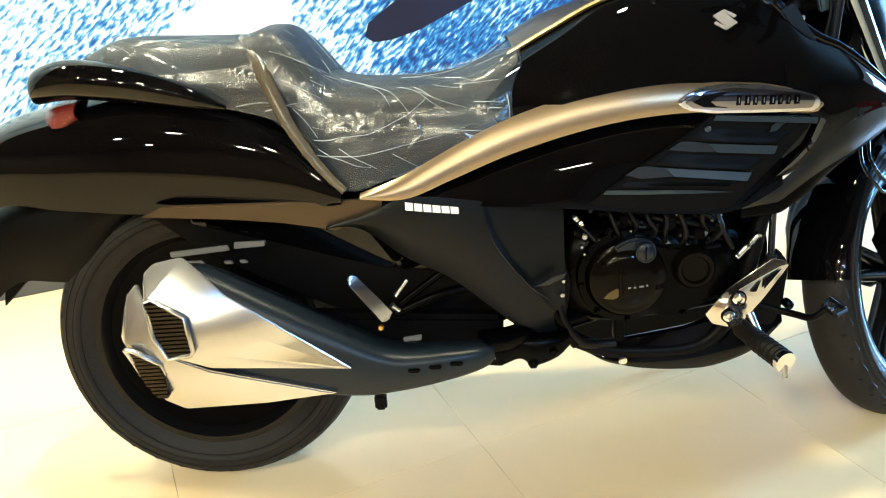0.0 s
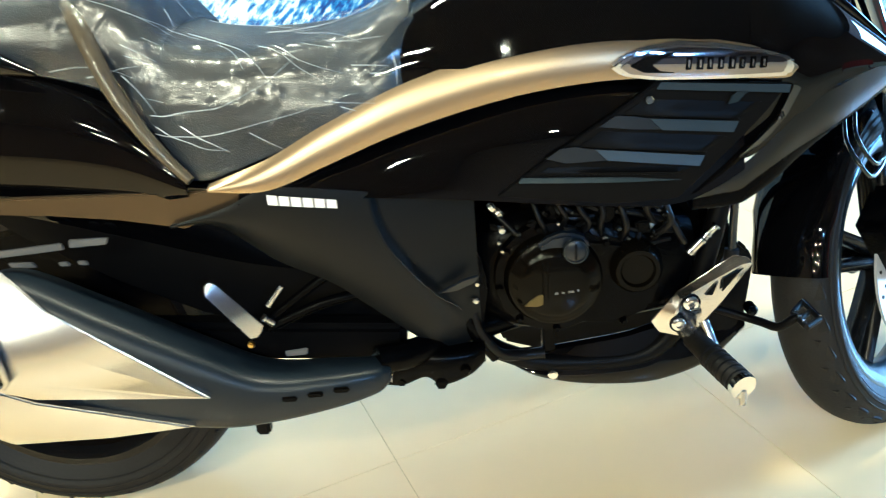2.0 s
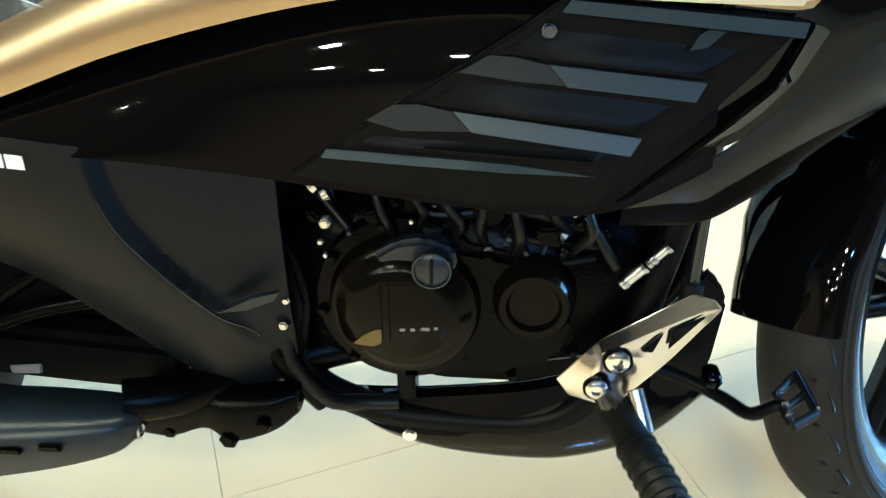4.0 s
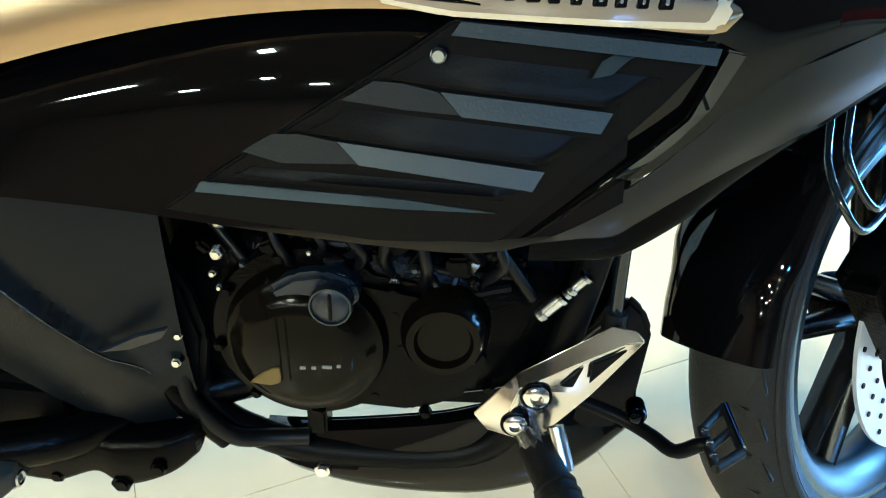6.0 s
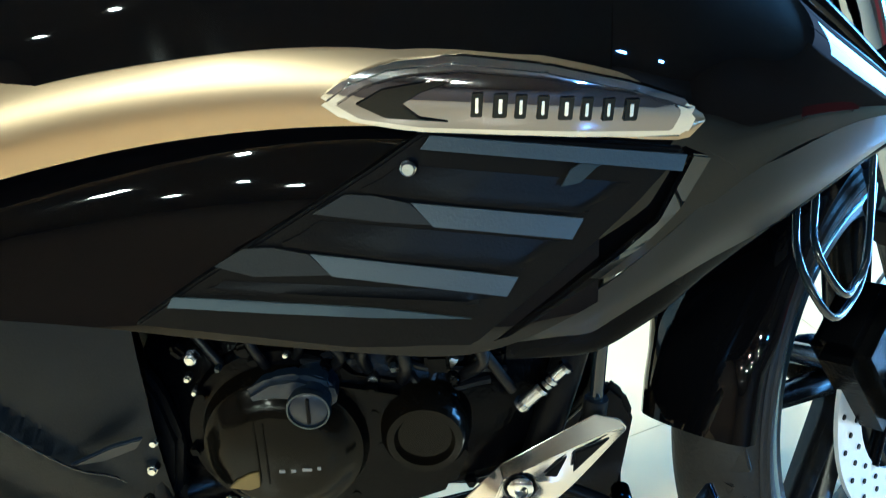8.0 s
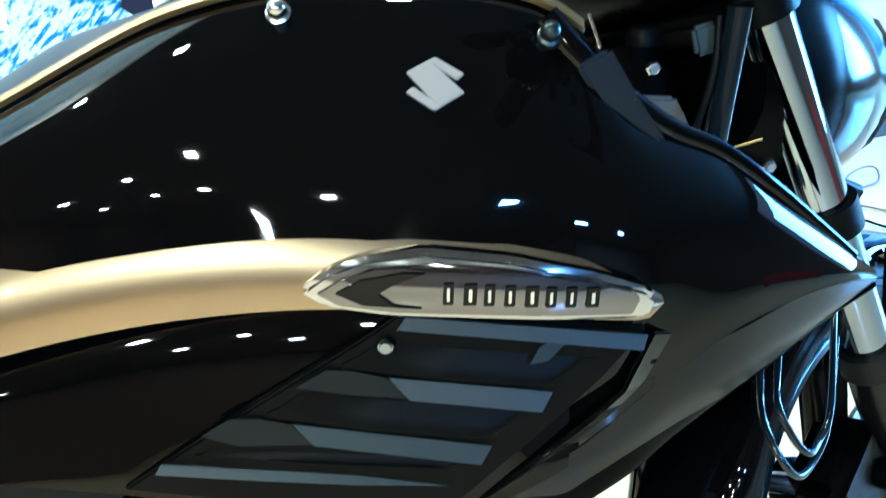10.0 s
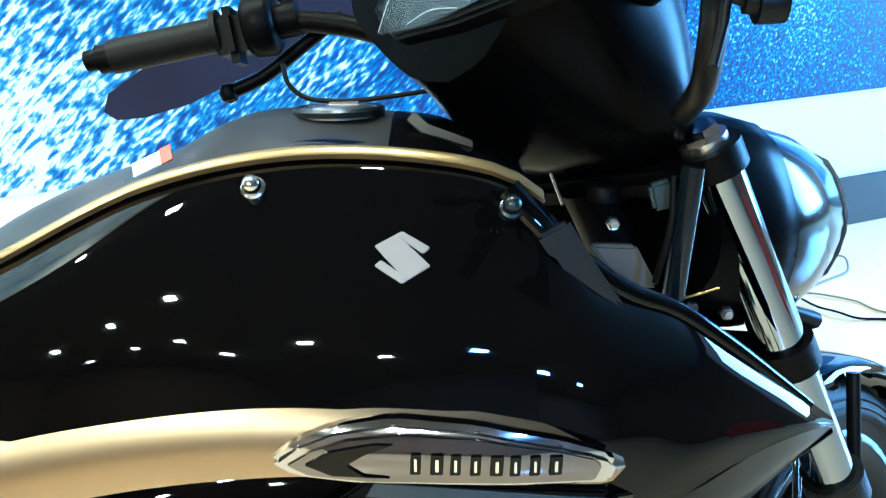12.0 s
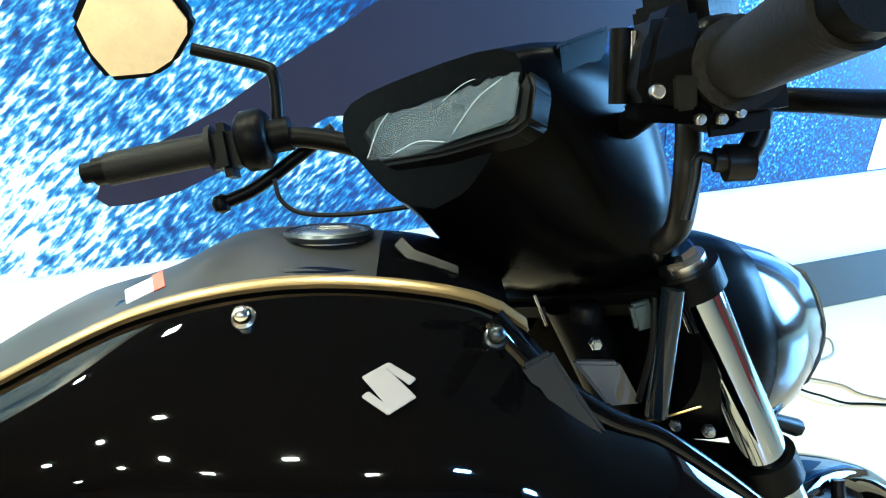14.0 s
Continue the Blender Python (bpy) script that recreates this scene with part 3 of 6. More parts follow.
def tank_at(x, v):
    """A point of the tank's right half: v runs from 0 at its lower edge to 1 at the ridge."""
    col = [spline([(x0, *yz[j]) for x0, yz in TANK], 60) for j in range(6)]
    k = int(np.argmin([abs(c[0] - x) for c in col[0]]))
    sec = spline([c[k] for c in col], 50)
    return Vector(sec[int(round(v * 50))])


RIDGE = [(0.64, 0.822), (0.7, 0.855), (0.782, 0.881), (0.835, 0.907), (0.86, 0.914), (0.9, 0.916), (0.957, 0.912), (1.012, 0.905), (1.036, 0.890), (1.056, 0.871), (1.078, 0.849)]


def spine_skin(x0, x1, n):
    rows = []
    for i in range(n + 1):
        x = x0 + (x1 - x0) * i / n
        e, r = tank_at(x, 0.6) + Vector((0, 0, 0.004)), along(RIDGE, x)
        k = min(1.0, max(0.0, (x - 0.64) / 0.2))
        flat = -0.04 - 0.03 * (1 - k)
        half = [e, e.lerp(Vector((x, flat, r - 0.002)), 0.35) + Vector((0, 0, 0.002)), e.lerp(Vector((x, flat, r - 0.002)), 0.9), Vector((x, flat + 0.008, r)), Vector((x, -0.012, r + 0.001)), Vector((x, 0, r + 0.001))]
        rows.append(half + [Vector((p.x, -p.y, p.z)) for p in reversed(half[:-1])])
    return sheet(rows, 0.004)


tank_spine = part("tank_spine", spine_skin(0.645, 0.972, 30), GREYP, tank, "satin grey spine panel with silver edge")
console = part("tank_console", spine_skin(0.9725, 1.075, 16), COWLM, tank_spine, "black console piece ahead of the filler cap")
part("console_vent", facets({"a": (0.984, -0.052, 0.912), "b": (0.990, -0.048, 0.918), "c": (1.000, -0.056, 0.909), "d": (1.034, -0.066, 0.897), "e": (1.034, -0.070, 0.891), "f": (0.995, -0.064, 0.903)},
     ("a b c f", "f c d e"), 0.003, 0.0006), SIDE, tank_spine, "blue-grey edge of the console vent")
edge = [tank_at(0.64 + 0.44 * i / 24, 0.6) + Vector((0, -0.003, 0.003)) for i in range(25)]
part("silver_edge", sheet([[p + Vector((0, 0.004, 0.0065)), p + Vector((0, -0.001, 0.005)), p + Vector((0, -0.0035, 0.001)), p + Vector((0, -0.001, -0.0025))] for p in edge], 0.003), EDGEM, tank_spine, "champagne silver edge strip")
cap_at = (0.929, -0.018, 0.918)
cap = part("filler_cap", turned([(0.0001, 0.003), (0.024, 0.003), (0.027, 0.001), (0.030, 0.002), (0.033, 0.0), (0.033, -0.006), (0.0001, -0.006)], 40, "z", cap_at), STEEL, tank, "steel fuel filler cap")
part("cap_ring", turned([(0.032, 0.002), (0.035, 0.0025), (0.0375, 0.0), (0.037, -0.004), (0.032, -0.004)], 40, "z", cap_at, True), GUNM, cap)
part("key_cover", box(cap_at[0] + 0.004, cap_at[1], cap_at[2] + 0.004, 0.026, 0.011, 0.004, 0.0015), CHROME, cap)
part("warning_sticker", moved(box(0, 0, 0, 0.031, 0.014, 0.0012, 0), Matrix.Translation((0.799, -0.089, 0.8895)) @ Euler((radians(38), radians(-24), radians(4))).to_matrix().to_4x4()), WHITEP, tank_spine, "white warning sticker with red end")
part("sticker_end", moved(box(0, 0, 0, 0.009, 0.016, 0.0013, 0), Matrix.Translation((0.8095, -0.0882, 0.8945)) @ Euler((radians(38), radians(-24), radians(4))).to_matrix().to_4x4()), REDP, tank_spine)
for x, v, metal in ((0.88, 0.525, BRIGHT), (1.058, 0.515, GUNM)):
    p = tank_at(x, v)
    q = Matrix.Translation(p) @ Matrix.Rotation(radians(-35), 4, "X")
    stud = part("tank_bolt", moved(turned([(0.0001, -0.014), (0.003, -0.0136), (0.0058, -0.0115), (0.0066, -0.008), (0.0066, -0.004), (0.0066, 0.002)], 20, "y"), q), metal, tank, "domed metal bolt")
    part("bolt_washer", moved(turned([(0.0066, -0.004), (0.0086, -0.003), (0.0092, 0.0), (0.0086, 0.003), (0.0066, 0.003)], 22, "y", (0, 0, 0), True), q), metal, stud)

# tank badge: one slanted silver zigzag shape
bp_ = tank_at(0.979, 0.37)
b = plate([(-0.0185, 0.0082), (0.0002, 0.0180), (0.0190, 0.0062), (0.0142, 0.0018), (0.0030, 0.0097), (0.0190, -0.0064), (-0.0005, -0.0180), (-0.0188, -0.0052), (-0.0140, -0.0014), (-0.0030, -0.0097)], 0, 0.003, 0.0007)
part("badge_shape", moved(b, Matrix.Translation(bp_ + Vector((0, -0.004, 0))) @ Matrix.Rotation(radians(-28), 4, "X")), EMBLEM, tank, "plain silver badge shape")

# silver swoosh strip under the tank
SW_TOP = [(0.385, 0.603), (0.46, 0.627), (0.538, 0.664), (0.63, 0.703), (0.72, 0.729), (0.80, 0.743), (0.86, 0.748), (0.935, 0.7465), (1.005, 0.738), (1.06, 0.727), (1.10, 0.715), (1.118, 0.707), (1.127, 0.698)]
SW_BOT = [(0.385, 0.596), (0.46, 0.590), (0.536, 0.614), (0.627, 0.646), (0.72, 0.671), (0.80, 0.687), (0.88, 0.695), (0.955, 0.695), (1.03, 0.690), (1.112, 0.683), (1.121, 0.686), (1.127, 0.694)]
SIDE_Y = [(0.36, -0.232), (0.46, -0.218), (0.56, -0.204), (0.70, -0.197), (0.85, -0.200), (1.0, -0.202), (1.13, -0.196), (1.18, -0.178), (1.23, -0.155), (1.28, -0.125), (1.32, -0.096)]
swoosh = part("silver_strip", band(SW_TOP, SW_BOT, lambda x, v: along(SIDE_Y, x) - 0.003 * math.sin(math.pi * v) + 0.012 * v * v, 0.388, 1.1268, 90, 12, 0.005), SILVER, bike, "champagne silver swoosh strip below the tank")

# chrome name badge on the strip
EMB = [(0.894, 0.714), (0.912, 0.727), (0.936, 0.735), (0.975, 0.738), (1.029, 0.732), (1.083, 0.720), (1.115, 0.709), (1.120, 0.702), (1.115, 0.686), (1.06, 0.688), (1.01, 0.690), (0.95, 0.693), (0.910, 0.701)]


def shrink(poly, k, squash=0.82):
    cx, cz = np.mean(poly, 0)
    return [(cx + (x - cx) * k, cz + (z - cz) * (k * squash)) for x, z in poly]


def badge_bend(x, z):
    return 13.0 * (z - 0.712 + 0.06 * (x - 1.0)) ** 2 + 0.10 * max(0, x - 1.05)


badge = part("name_badge", plate(EMB, -0.216, 0.016, 0.004, badge_bend, 3), BCHROME, bike, "chrome name badge with raised bars")
part("badge_field", plate(shrink(EMB, 0.90, 0.84), -0.2172, 0.004, 0.0012, badge_bend, 3), BADGEF, badge)
part("badge_point", plate([(0.918, 0.7135), (0.934, 0.7225), (0.962, 0.7265), (0.975, 0.7255), (0.956, 0.7195), (0.945, 0.713), (0.955, 0.7045), (0.972, 0.7015), (0.935, 0.7045)], -0.2190, 0.003, 0.0006, badge_bend), GLOSS, badge, "black arrow on the badge")
for k in range(8):
    x, w = 0.9845 + k * 0.0127, 0.0068 + 0.0016 * (k % 3 == 1)
    part("badge_stroke", plate([(x, 0.7045 - k * 0.0006), (x + w, 0.7045 - k * 0.0006), (x + w + 0.001, 0.7195 - k * 0.0008), (x + 0.001, 0.7195 - k * 0.0008)], -0.2190, 0.003, 0.0006, badge_bend), GLOSS, badge)
    part("badge_glint", plate([(x + w * 0.42, 0.7075 - k * 0.0006), (x + w * 0.68, 0.7075 - k * 0.0006), (x + w * 0.7, 0.7165 - k * 0.0008), (x + w * 0.45, 0.7165 - k * 0.0008)], -0.2196, 0.002, 0.0003, badge_bend), CHROME, badge)

# side shroud below the strip
SH_BOT = [(0.42, 0.574), (0.5, 0.571), (0.60, 0.563), (0.716, 0.551), (0.80, 0.541), (0.90, 0.531), (0.975, 0.528), (1.02, 0.540), (1.08, 0.576), (1.123, 0.614), (1.14, 0.650)]
SH_TOP = [(x, z + 0.004) for x, z in SW_BOT]


def shroud_y(x, v):
    return along(SIDE_Y, x) + 0.006 + 0.028 * v + 0.05 * max(0.0, 0.1 - v) ** 2 + 0.07 * max(0.0, v - 0.50) ** 2


shroud = part("side_shroud", band(SH_TOP, SH_BOT, shroud_y, 0.42, 1.07, 60, 24, 0.004), GLOSS, bike, "gloss black side shroud with louvred insert")
VENT = [(0.955, 0.689), (1.118, 0.676), (1.09, 0.640), (1.062, 0.610), (1.017, 0.566), (0.985, 0.535), (0.90, 0.535), (0.752, 0.555), (0.80, 0.588), (0.870, 0.633), (0.925, 0.668)]
vent = part("louvre_panel", plate(VENT, -0.1965, 0.012, 0.002), SATIN, shroud, "matt black louvred vent panel")


def louvre(x0, x1, z0, z1, deep, rise):
    """A slat over a slot: a skin that stands out towards its lower lip and sinks back above the next slot, deepest over its front part."""
    rows, lean = [], 1.4 * rise
    for i in range(25):
        f = i / 24
        x, z = x0 + (x1 - x0) * f, z0 + (z1 - z0) * f
        k = deep * min(1.0, (f / 0.42) ** 1.4) * min(1.0, (1 - f) / 0.05)
        rows.append([(x + lean * 0.6, -0.1968, z + rise * 0.6), (x + lean * 0.3, -0.1975 - k * 0.5, z + rise * 0.3), (x, -0.198 - k, z + 0.003), (x, -0.1978 - k, z), (x, -0.196, z - 0.0015)])
    return sheet(rows, 0.002)


def flat_piece(outline, out, turn_in):
    """A thin facet on the panel whose lower edge lies turn_in deeper than its upper edge."""
    hi, lo = max(z for _, z in outline), min(z for _, z in outline)
    bm = bmesh.new()
    f = bm.faces.new([bm.verts.new((x, -out + turn_in * (z - hi) / (hi - lo), z)) for x, z in outline])
    for v in bmesh.ops.extrude_face_region(bm, geom=[f])["geom"]:
        if isinstance(v, bmesh.types.BMVert):
            v.co.y += 0.0015
    return bm


SLOTS = (  # the facet paled for daylight, the dim scoop behind it, then the slat above
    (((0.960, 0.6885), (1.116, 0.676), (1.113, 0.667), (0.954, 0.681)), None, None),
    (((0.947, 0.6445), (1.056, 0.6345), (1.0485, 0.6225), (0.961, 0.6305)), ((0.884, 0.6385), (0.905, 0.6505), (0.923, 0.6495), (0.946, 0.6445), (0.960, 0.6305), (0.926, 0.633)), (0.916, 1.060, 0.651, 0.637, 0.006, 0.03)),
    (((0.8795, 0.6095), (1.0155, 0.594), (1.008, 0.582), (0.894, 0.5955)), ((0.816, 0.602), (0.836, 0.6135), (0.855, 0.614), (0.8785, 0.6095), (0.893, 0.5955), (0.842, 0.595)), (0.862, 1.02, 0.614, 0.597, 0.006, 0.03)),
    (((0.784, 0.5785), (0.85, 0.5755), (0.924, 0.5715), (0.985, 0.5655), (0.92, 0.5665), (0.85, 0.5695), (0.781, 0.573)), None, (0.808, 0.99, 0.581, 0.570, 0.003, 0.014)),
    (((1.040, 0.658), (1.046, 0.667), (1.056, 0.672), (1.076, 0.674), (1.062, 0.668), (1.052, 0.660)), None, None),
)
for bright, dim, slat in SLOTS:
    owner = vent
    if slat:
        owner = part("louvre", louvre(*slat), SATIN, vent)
    part("louvre_ledge", flat_piece(bright, 0.2000, 0.010), LEDGE_LIT, owner, "upper face, paled blue-grey for the daylight on it")
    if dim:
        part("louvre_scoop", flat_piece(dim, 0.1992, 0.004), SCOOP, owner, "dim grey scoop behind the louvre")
part("louvre_rim", facets({"a": (1.122, -0.199, 0.674), "b": (1.104, -0.2, 0.630), "c": (1.080, -0.2, 0.606), "d": (1.040, -0.199, 0.570), "e": (1.005, -0.196, 0.540), "f": (0.975, -0.193, 0.530),
                          "g": (0.995, -0.186, 0.527), "h": (1.035, -0.187, 0.550), "i": (1.068, -0.189, 0.580), "j": (1.100, -0.191, 0.610), "k": (1.120, -0.191, 0.634), "l": (1.138, -0.186, 0.668)},
     ("a b k l", "b c j k", "c d i j", "d e h i", "e f g h"), 0.004, 0.0012), GLOSS, vent, "gloss black rim along the louvre panel")
part("vent_bolt", bolt(0.946, -0.198, 0.668, 0.0062, 0.006), DCHROME, vent, "bright button bolt")

part("shroud_inner", plate([(0.93, 0.536), (0.99, 0.532), (1.05, 0.556), (1.12, 0.606), (1.17, 0.65), (1.15, 0.69), (0.95, 0.66)], -0.168, 0.01, 0.002), SATIN, shroud)

# pointed wing running forward beside the fork
WING = [
    (1.00, [(-0.184, 0.62), (-0.190, 0.68), (-0.193, 0.732), (-0.176, 0.785), (-0.149, 0.841), (-0.112, 0.887)]),
    (1.07, [(-0.182, 0.58), (-0.188, 0.65), (-0.190, 0.715), (-0.174, 0.77), (-0.146, 0.820), (-0.113, 0.866)]),
    (1.12, [(-0.184, 0.617), (-0.190, 0.665), (-0.190, 0.710), (-0.176, 0.752), (-0.152, 0.785), (-0.122, 0.810)]),
    (1.18, [(-0.173, 0.660), (-0.1745, 0.690), (-0.167, 0.718), (-0.154, 0.742), (-0.136, 0.763), (-0.119, 0.777)]),
    (1.23, [(-0.151, 0.674), (-0.151, 0.690), (-0.146, 0.705), (-0.138, 0.718), (-0.127, 0.730), (-0.114, 0.739)]),
    (1.28, [(-0.122, 0.676), (-0.1215, 0.682), (-0.119, 0.687), (-0.115, 0.692), (-0.110, 0.697), (-0.104, 0.701)]),
    (1.318, [(-0.092, 0.666), (-0.092, 0.667), (-0.0915, 0.668), (-0.091, 0.669), (-0.090, 0.670), (-0.089, 0.671)]),
]
wing = part("shroud_wing", cut(loft(WING, 72, 36, 0.004), 1.07, True), GLOSS, bike, "pointed gloss black shroud wing")
LOWER = [
    (1.010, [(-0.176, 0.517), (-0.182, 0.529), (-0.186, 0.534), (-0.187, 0.540)]),
    (1.045, [(-0.176, 0.519), (-0.183, 0.535), (-0.185, 0.546), (-0.184, 0.560)]),
    (1.068, [(-0.175, 0.521), (-0.183, 0.538), (-0.185, 0.553), (-0.184, 0.571)]),
    (1.085, [(-0.174, 0.528), (-0.182, 0.549), (-0.185, 0.565), (-0.1838, 0.583)]),
    (1.12, [(-0.169, 0.551), (-0.179, 0.573), (-0.184, 0.593), (-0.1845, 0.618)]),
    (1.15, [(-0.160, 0.574), (-0.171, 0.589), (-0.178, 0.613), (-0.180, 0.647)]),
    (1.19, [(-0.148, 0.600), (-0.158, 0.606), (-0.166, 0.630), (-0.169, 0.662)]),
    (1.235, [(-0.128, 0.622), (-0.136, 0.627), (-0.144, 0.646), (-0.1485, 0.675)]),
    (1.275, [(-0.108, 0.642), (-0.114, 0.645), (-0.121, 0.656), (-0.1255, 0.676)]),
    (1.318, [(-0.090, 0.661), (-0.0905, 0.662), (-0.0915, 0.664), (-0.092, 0.667)]),
]
part("wing_trim", loft([(x, yz[1:]) for x, yz in LOWER], 50, 10, 0.003), TRIMM, wing, "satin graphite lower trim of the wing")
part("wing_lip", loft([(x, [(yz[0][0] + 0.03, yz[0][1] - 0.003), (yz[0][0] + 0.006, yz[0][1] - 0.006), (yz[0][0] - 0.003, yz[0][1] - 0.002), (yz[1][0] + 0.002, yz[1][1] + 0.002)]) for x, yz in LOWER], 40, 8, 0.003), COWLM, wing, "gloss black underside of the wing")
part("head_cover", tube([(1.055, -0.118, 0.868), (1.085, -0.126, 0.834), (1.12, -0.128, 0.806), (1.146, -0.126, 0.790), (1.178, -0.120, 0.776), (1.221, -0.115, 0.746), (1.264, -0.106, 0.711), (1.292, -0.100, 0.688)], 0.011, 16, 36, taper=0.005), GLOSS, bike, "gloss black rounded rim beside the steering head")
part("head_plate", plate([(1.074, 0.838), (1.096, 0.850), (1.116, 0.817), (1.143, 0.777), (1.116, 0.784), (1.094, 0.808)], -0.141, 0.010, 0.003), DKBLUE, bike, "blue-black plate beside the steering head")

# seats in wrapping film
def seat_shell(grow, nu=40, nv=28, thick=0.004):
    g = grow
    return loft([
        (0.30 - g, [(-0.145 - g, 0.66), (-0.165 - g, 0.71), (-0.15 - g, 0.78 + g), (-0.09, 0.80 + g), (0, 0.805 + g)]),
        (0.36, [(-0.188 - g, 0.605), (-0.186 - g, 0.67), (-0.16 - g, 0.745 + g), (-0.09, 0.772 + g), (0, 0.777 + g)]),
        (0.46, [(-0.190 - g, 0.628), (-0.186 - g, 0.68), (-0.16 - g, 0.745 + g), (-0.09, 0.764 + g), (0, 0.768 + g)]),
        (0.56, [(-0.186 - g, 0.668), (-0.180 - g, 0.70), (-0.155 - g, 0.755 + g), (-0.09, 0.772 + g), (0, 0.775 + g)]),
        (0.625 + g, [(-0.178 - g, 0.694), (-0.172 - g, 0.73), (-0.145 - g, 0.785 + g), (-0.08, 0.80 + g), (0, 0.803 + g)]),
        (0.655 + g, [(-0.165 - g, 0.715), (-0.160 - g, 0.75), (-0.135 - g, 0.80 + g), (-0.07, 0.815 + g), (0, 0.818 + g)]),
    ], nu, nv, thick, True)


def pillion_shell(grow, nu=36, nv=28, thick=0.004):
    g = grow
    return loft([
        (-0.075 - g, [(-0.09, 0.835), (-0.09, 0.842), (-0.07, 0.848), (-0.04, 0.85), (0, 0.85)]),
        (-0.02, [(-0.125 - g, 0.80), (-0.13 - g, 0.825), (-0.11, 0.855 + g), (-0.06, 0.868 + g), (0, 0.87 + g)]),
        (0.09, [(-0.145 - g, 0.765), (-0.15 - g, 0.80), (-0.125, 0.845 + g), (-0.07, 0.862 + g), (0, 0.865 + g)]),
        (0.19, [(-0.150 - g, 0.742), (-0.155 - g, 0.79), (-0.13, 0.845 + g), (-0.07, 0.86 + g), (0, 0.862 + g)]),
        (0.245, [(-0.152 - g, 0.725), (-0.158 - g, 0.79), (-0.135, 0.855 + g), (-0.07, 0.872 + g), (0, 0.875 + g)]),
        (0.285, [(-0.156 - g, 0.69), (-0.160 - g, 0.77), (-0.14, 0.83 + g), (-0.07, 0.85 + g), (0, 0.853 + g)]),
        (0.335 + g, [(-0.170 - g, 0.64), (-0.170 - g, 0.70), (-0.15, 0.765 + g), (-0.08, 0.785 + g), (0, 0.79 + g)]),
    ], nu, nv, thick, True)


seat = part("rider_seat", seat_shell(0.0), SEATM, bike, "black vinyl rider seat under clear wrapping film")
pillion = part("pillion_seat", pillion_shell(0.0), SEATM, bike, "black vinyl pillion seat under clear wrapping film")
for owner, shell in ((seat, seat_shell), (pillion, pillion_shell)):
    bm = shell(0.006, 150, 120, 0.0)
    for v in bm.verts:
        p = Vector((v.co.x * 11, v.co.y * 22, v.co.z * 20)) + 1.2 * Vector(noise.noise_vector(v.co * 7))
        fold = max(0.0, 0.10 - abs(noise.noise(p))) * 10
        fold2 = max(0.0, 0.08 - abs(noise.noise(p * 1.9 + Vector((5, 3, 1))))) * 12
        v.co += Vector((0, -0.4, 0.9)) * (0.0035 * fold ** 2 + 0.0015 * fold2 ** 2) + 0.003 * Vector(noise.noise_vector(v.co * 14))
    wrap = part("wrapping_film", bm, FILM, owner, "clear wrinkled plastic wrapping film")
    rng = random.Random(7 if owner is seat else 9)
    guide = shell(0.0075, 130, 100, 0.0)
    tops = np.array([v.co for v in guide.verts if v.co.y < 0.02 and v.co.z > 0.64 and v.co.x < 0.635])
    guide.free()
    # thin pale tubes drawn as the bright streaks on the creases
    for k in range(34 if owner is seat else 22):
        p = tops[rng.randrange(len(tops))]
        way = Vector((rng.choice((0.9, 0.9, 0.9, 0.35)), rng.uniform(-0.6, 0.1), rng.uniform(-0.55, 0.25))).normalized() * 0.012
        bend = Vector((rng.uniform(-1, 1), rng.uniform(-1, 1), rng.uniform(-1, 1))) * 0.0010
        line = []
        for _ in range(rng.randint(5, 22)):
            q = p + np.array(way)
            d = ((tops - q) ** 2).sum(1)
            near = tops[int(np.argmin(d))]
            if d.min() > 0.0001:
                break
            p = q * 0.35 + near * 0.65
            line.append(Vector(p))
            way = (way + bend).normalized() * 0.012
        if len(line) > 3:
            part("film_glint", tube(line[::2], rng.choice((0.0003, 0.0004, 0.0005, 0.0008)), 5, 40, taper=0.0002), CREASE_GLINT, wrap)
part("film_fold", tube([(0.196, -0.06, 0.846), (0.210, -0.11, 0.846), (0.236, -0.15, 0.808), (0.258, -0.172, 0.763), (0.278, -0.184, 0.719), (0.306, -0.194, 0.673), (0.334, -0.201, 0.636), (0.362, -0.208, 0.607)], 0.016, 12, 40, taper=0.007), FOLD, seat, "rolled edge of the film catching warm light")

# tail: cowl, grab rail, lamp, lower leaf panel
COWL = [
    (-0.36, [(-0.07, 0.52), (-0.105, 0.57), (-0.112, 0.62), (-0.08, 0.665), (-0.04, 0.69), (0, 0.695)]),
    (-0.26, [(-0.126, 0.600), (-0.135, 0.635), (-0.138, 0.67), (-0.115, 0.715), (-0.05, 0.74), (0, 0.745)]),
    (-0.14, [(-0.148, 0.592), (-0.155, 0.63), (-0.157, 0.68), (-0.132, 0.74), (-0.07, 0.765), (0, 0.77)]),
    (0.0, [(-0.162, 0.580), (-0.169, 0.62), (-0.171, 0.68), (-0.150, 0.752), (-0.10, 0.793), (0, 0.80)]),
    (0.14, [(-0.172, 0.575), (-0.179, 0.61), (-0.180, 0.67), (-0.161, 0.734), (-0.10, 0.772), (0, 0.78)]),
    (0.26, [(-0.188, 0.575), (-0.192, 0.60), (-0.192, 0.645), (-0.176, 0.69), (-0.10, 0.72), (0, 0.73)]),
    (0.355, [(-0.205, 0.585), (-0.210, 0.59), (-0.210, 0.60), (-0.200, 0.612), (-0.12, 0.63), (0, 0.64)]),
]
cowl = part("tail_cowl", loft(COWL, 44, 36, 0.004, True), GLOSS, bike, "gloss black rounded tail cowl over the rear wheel")
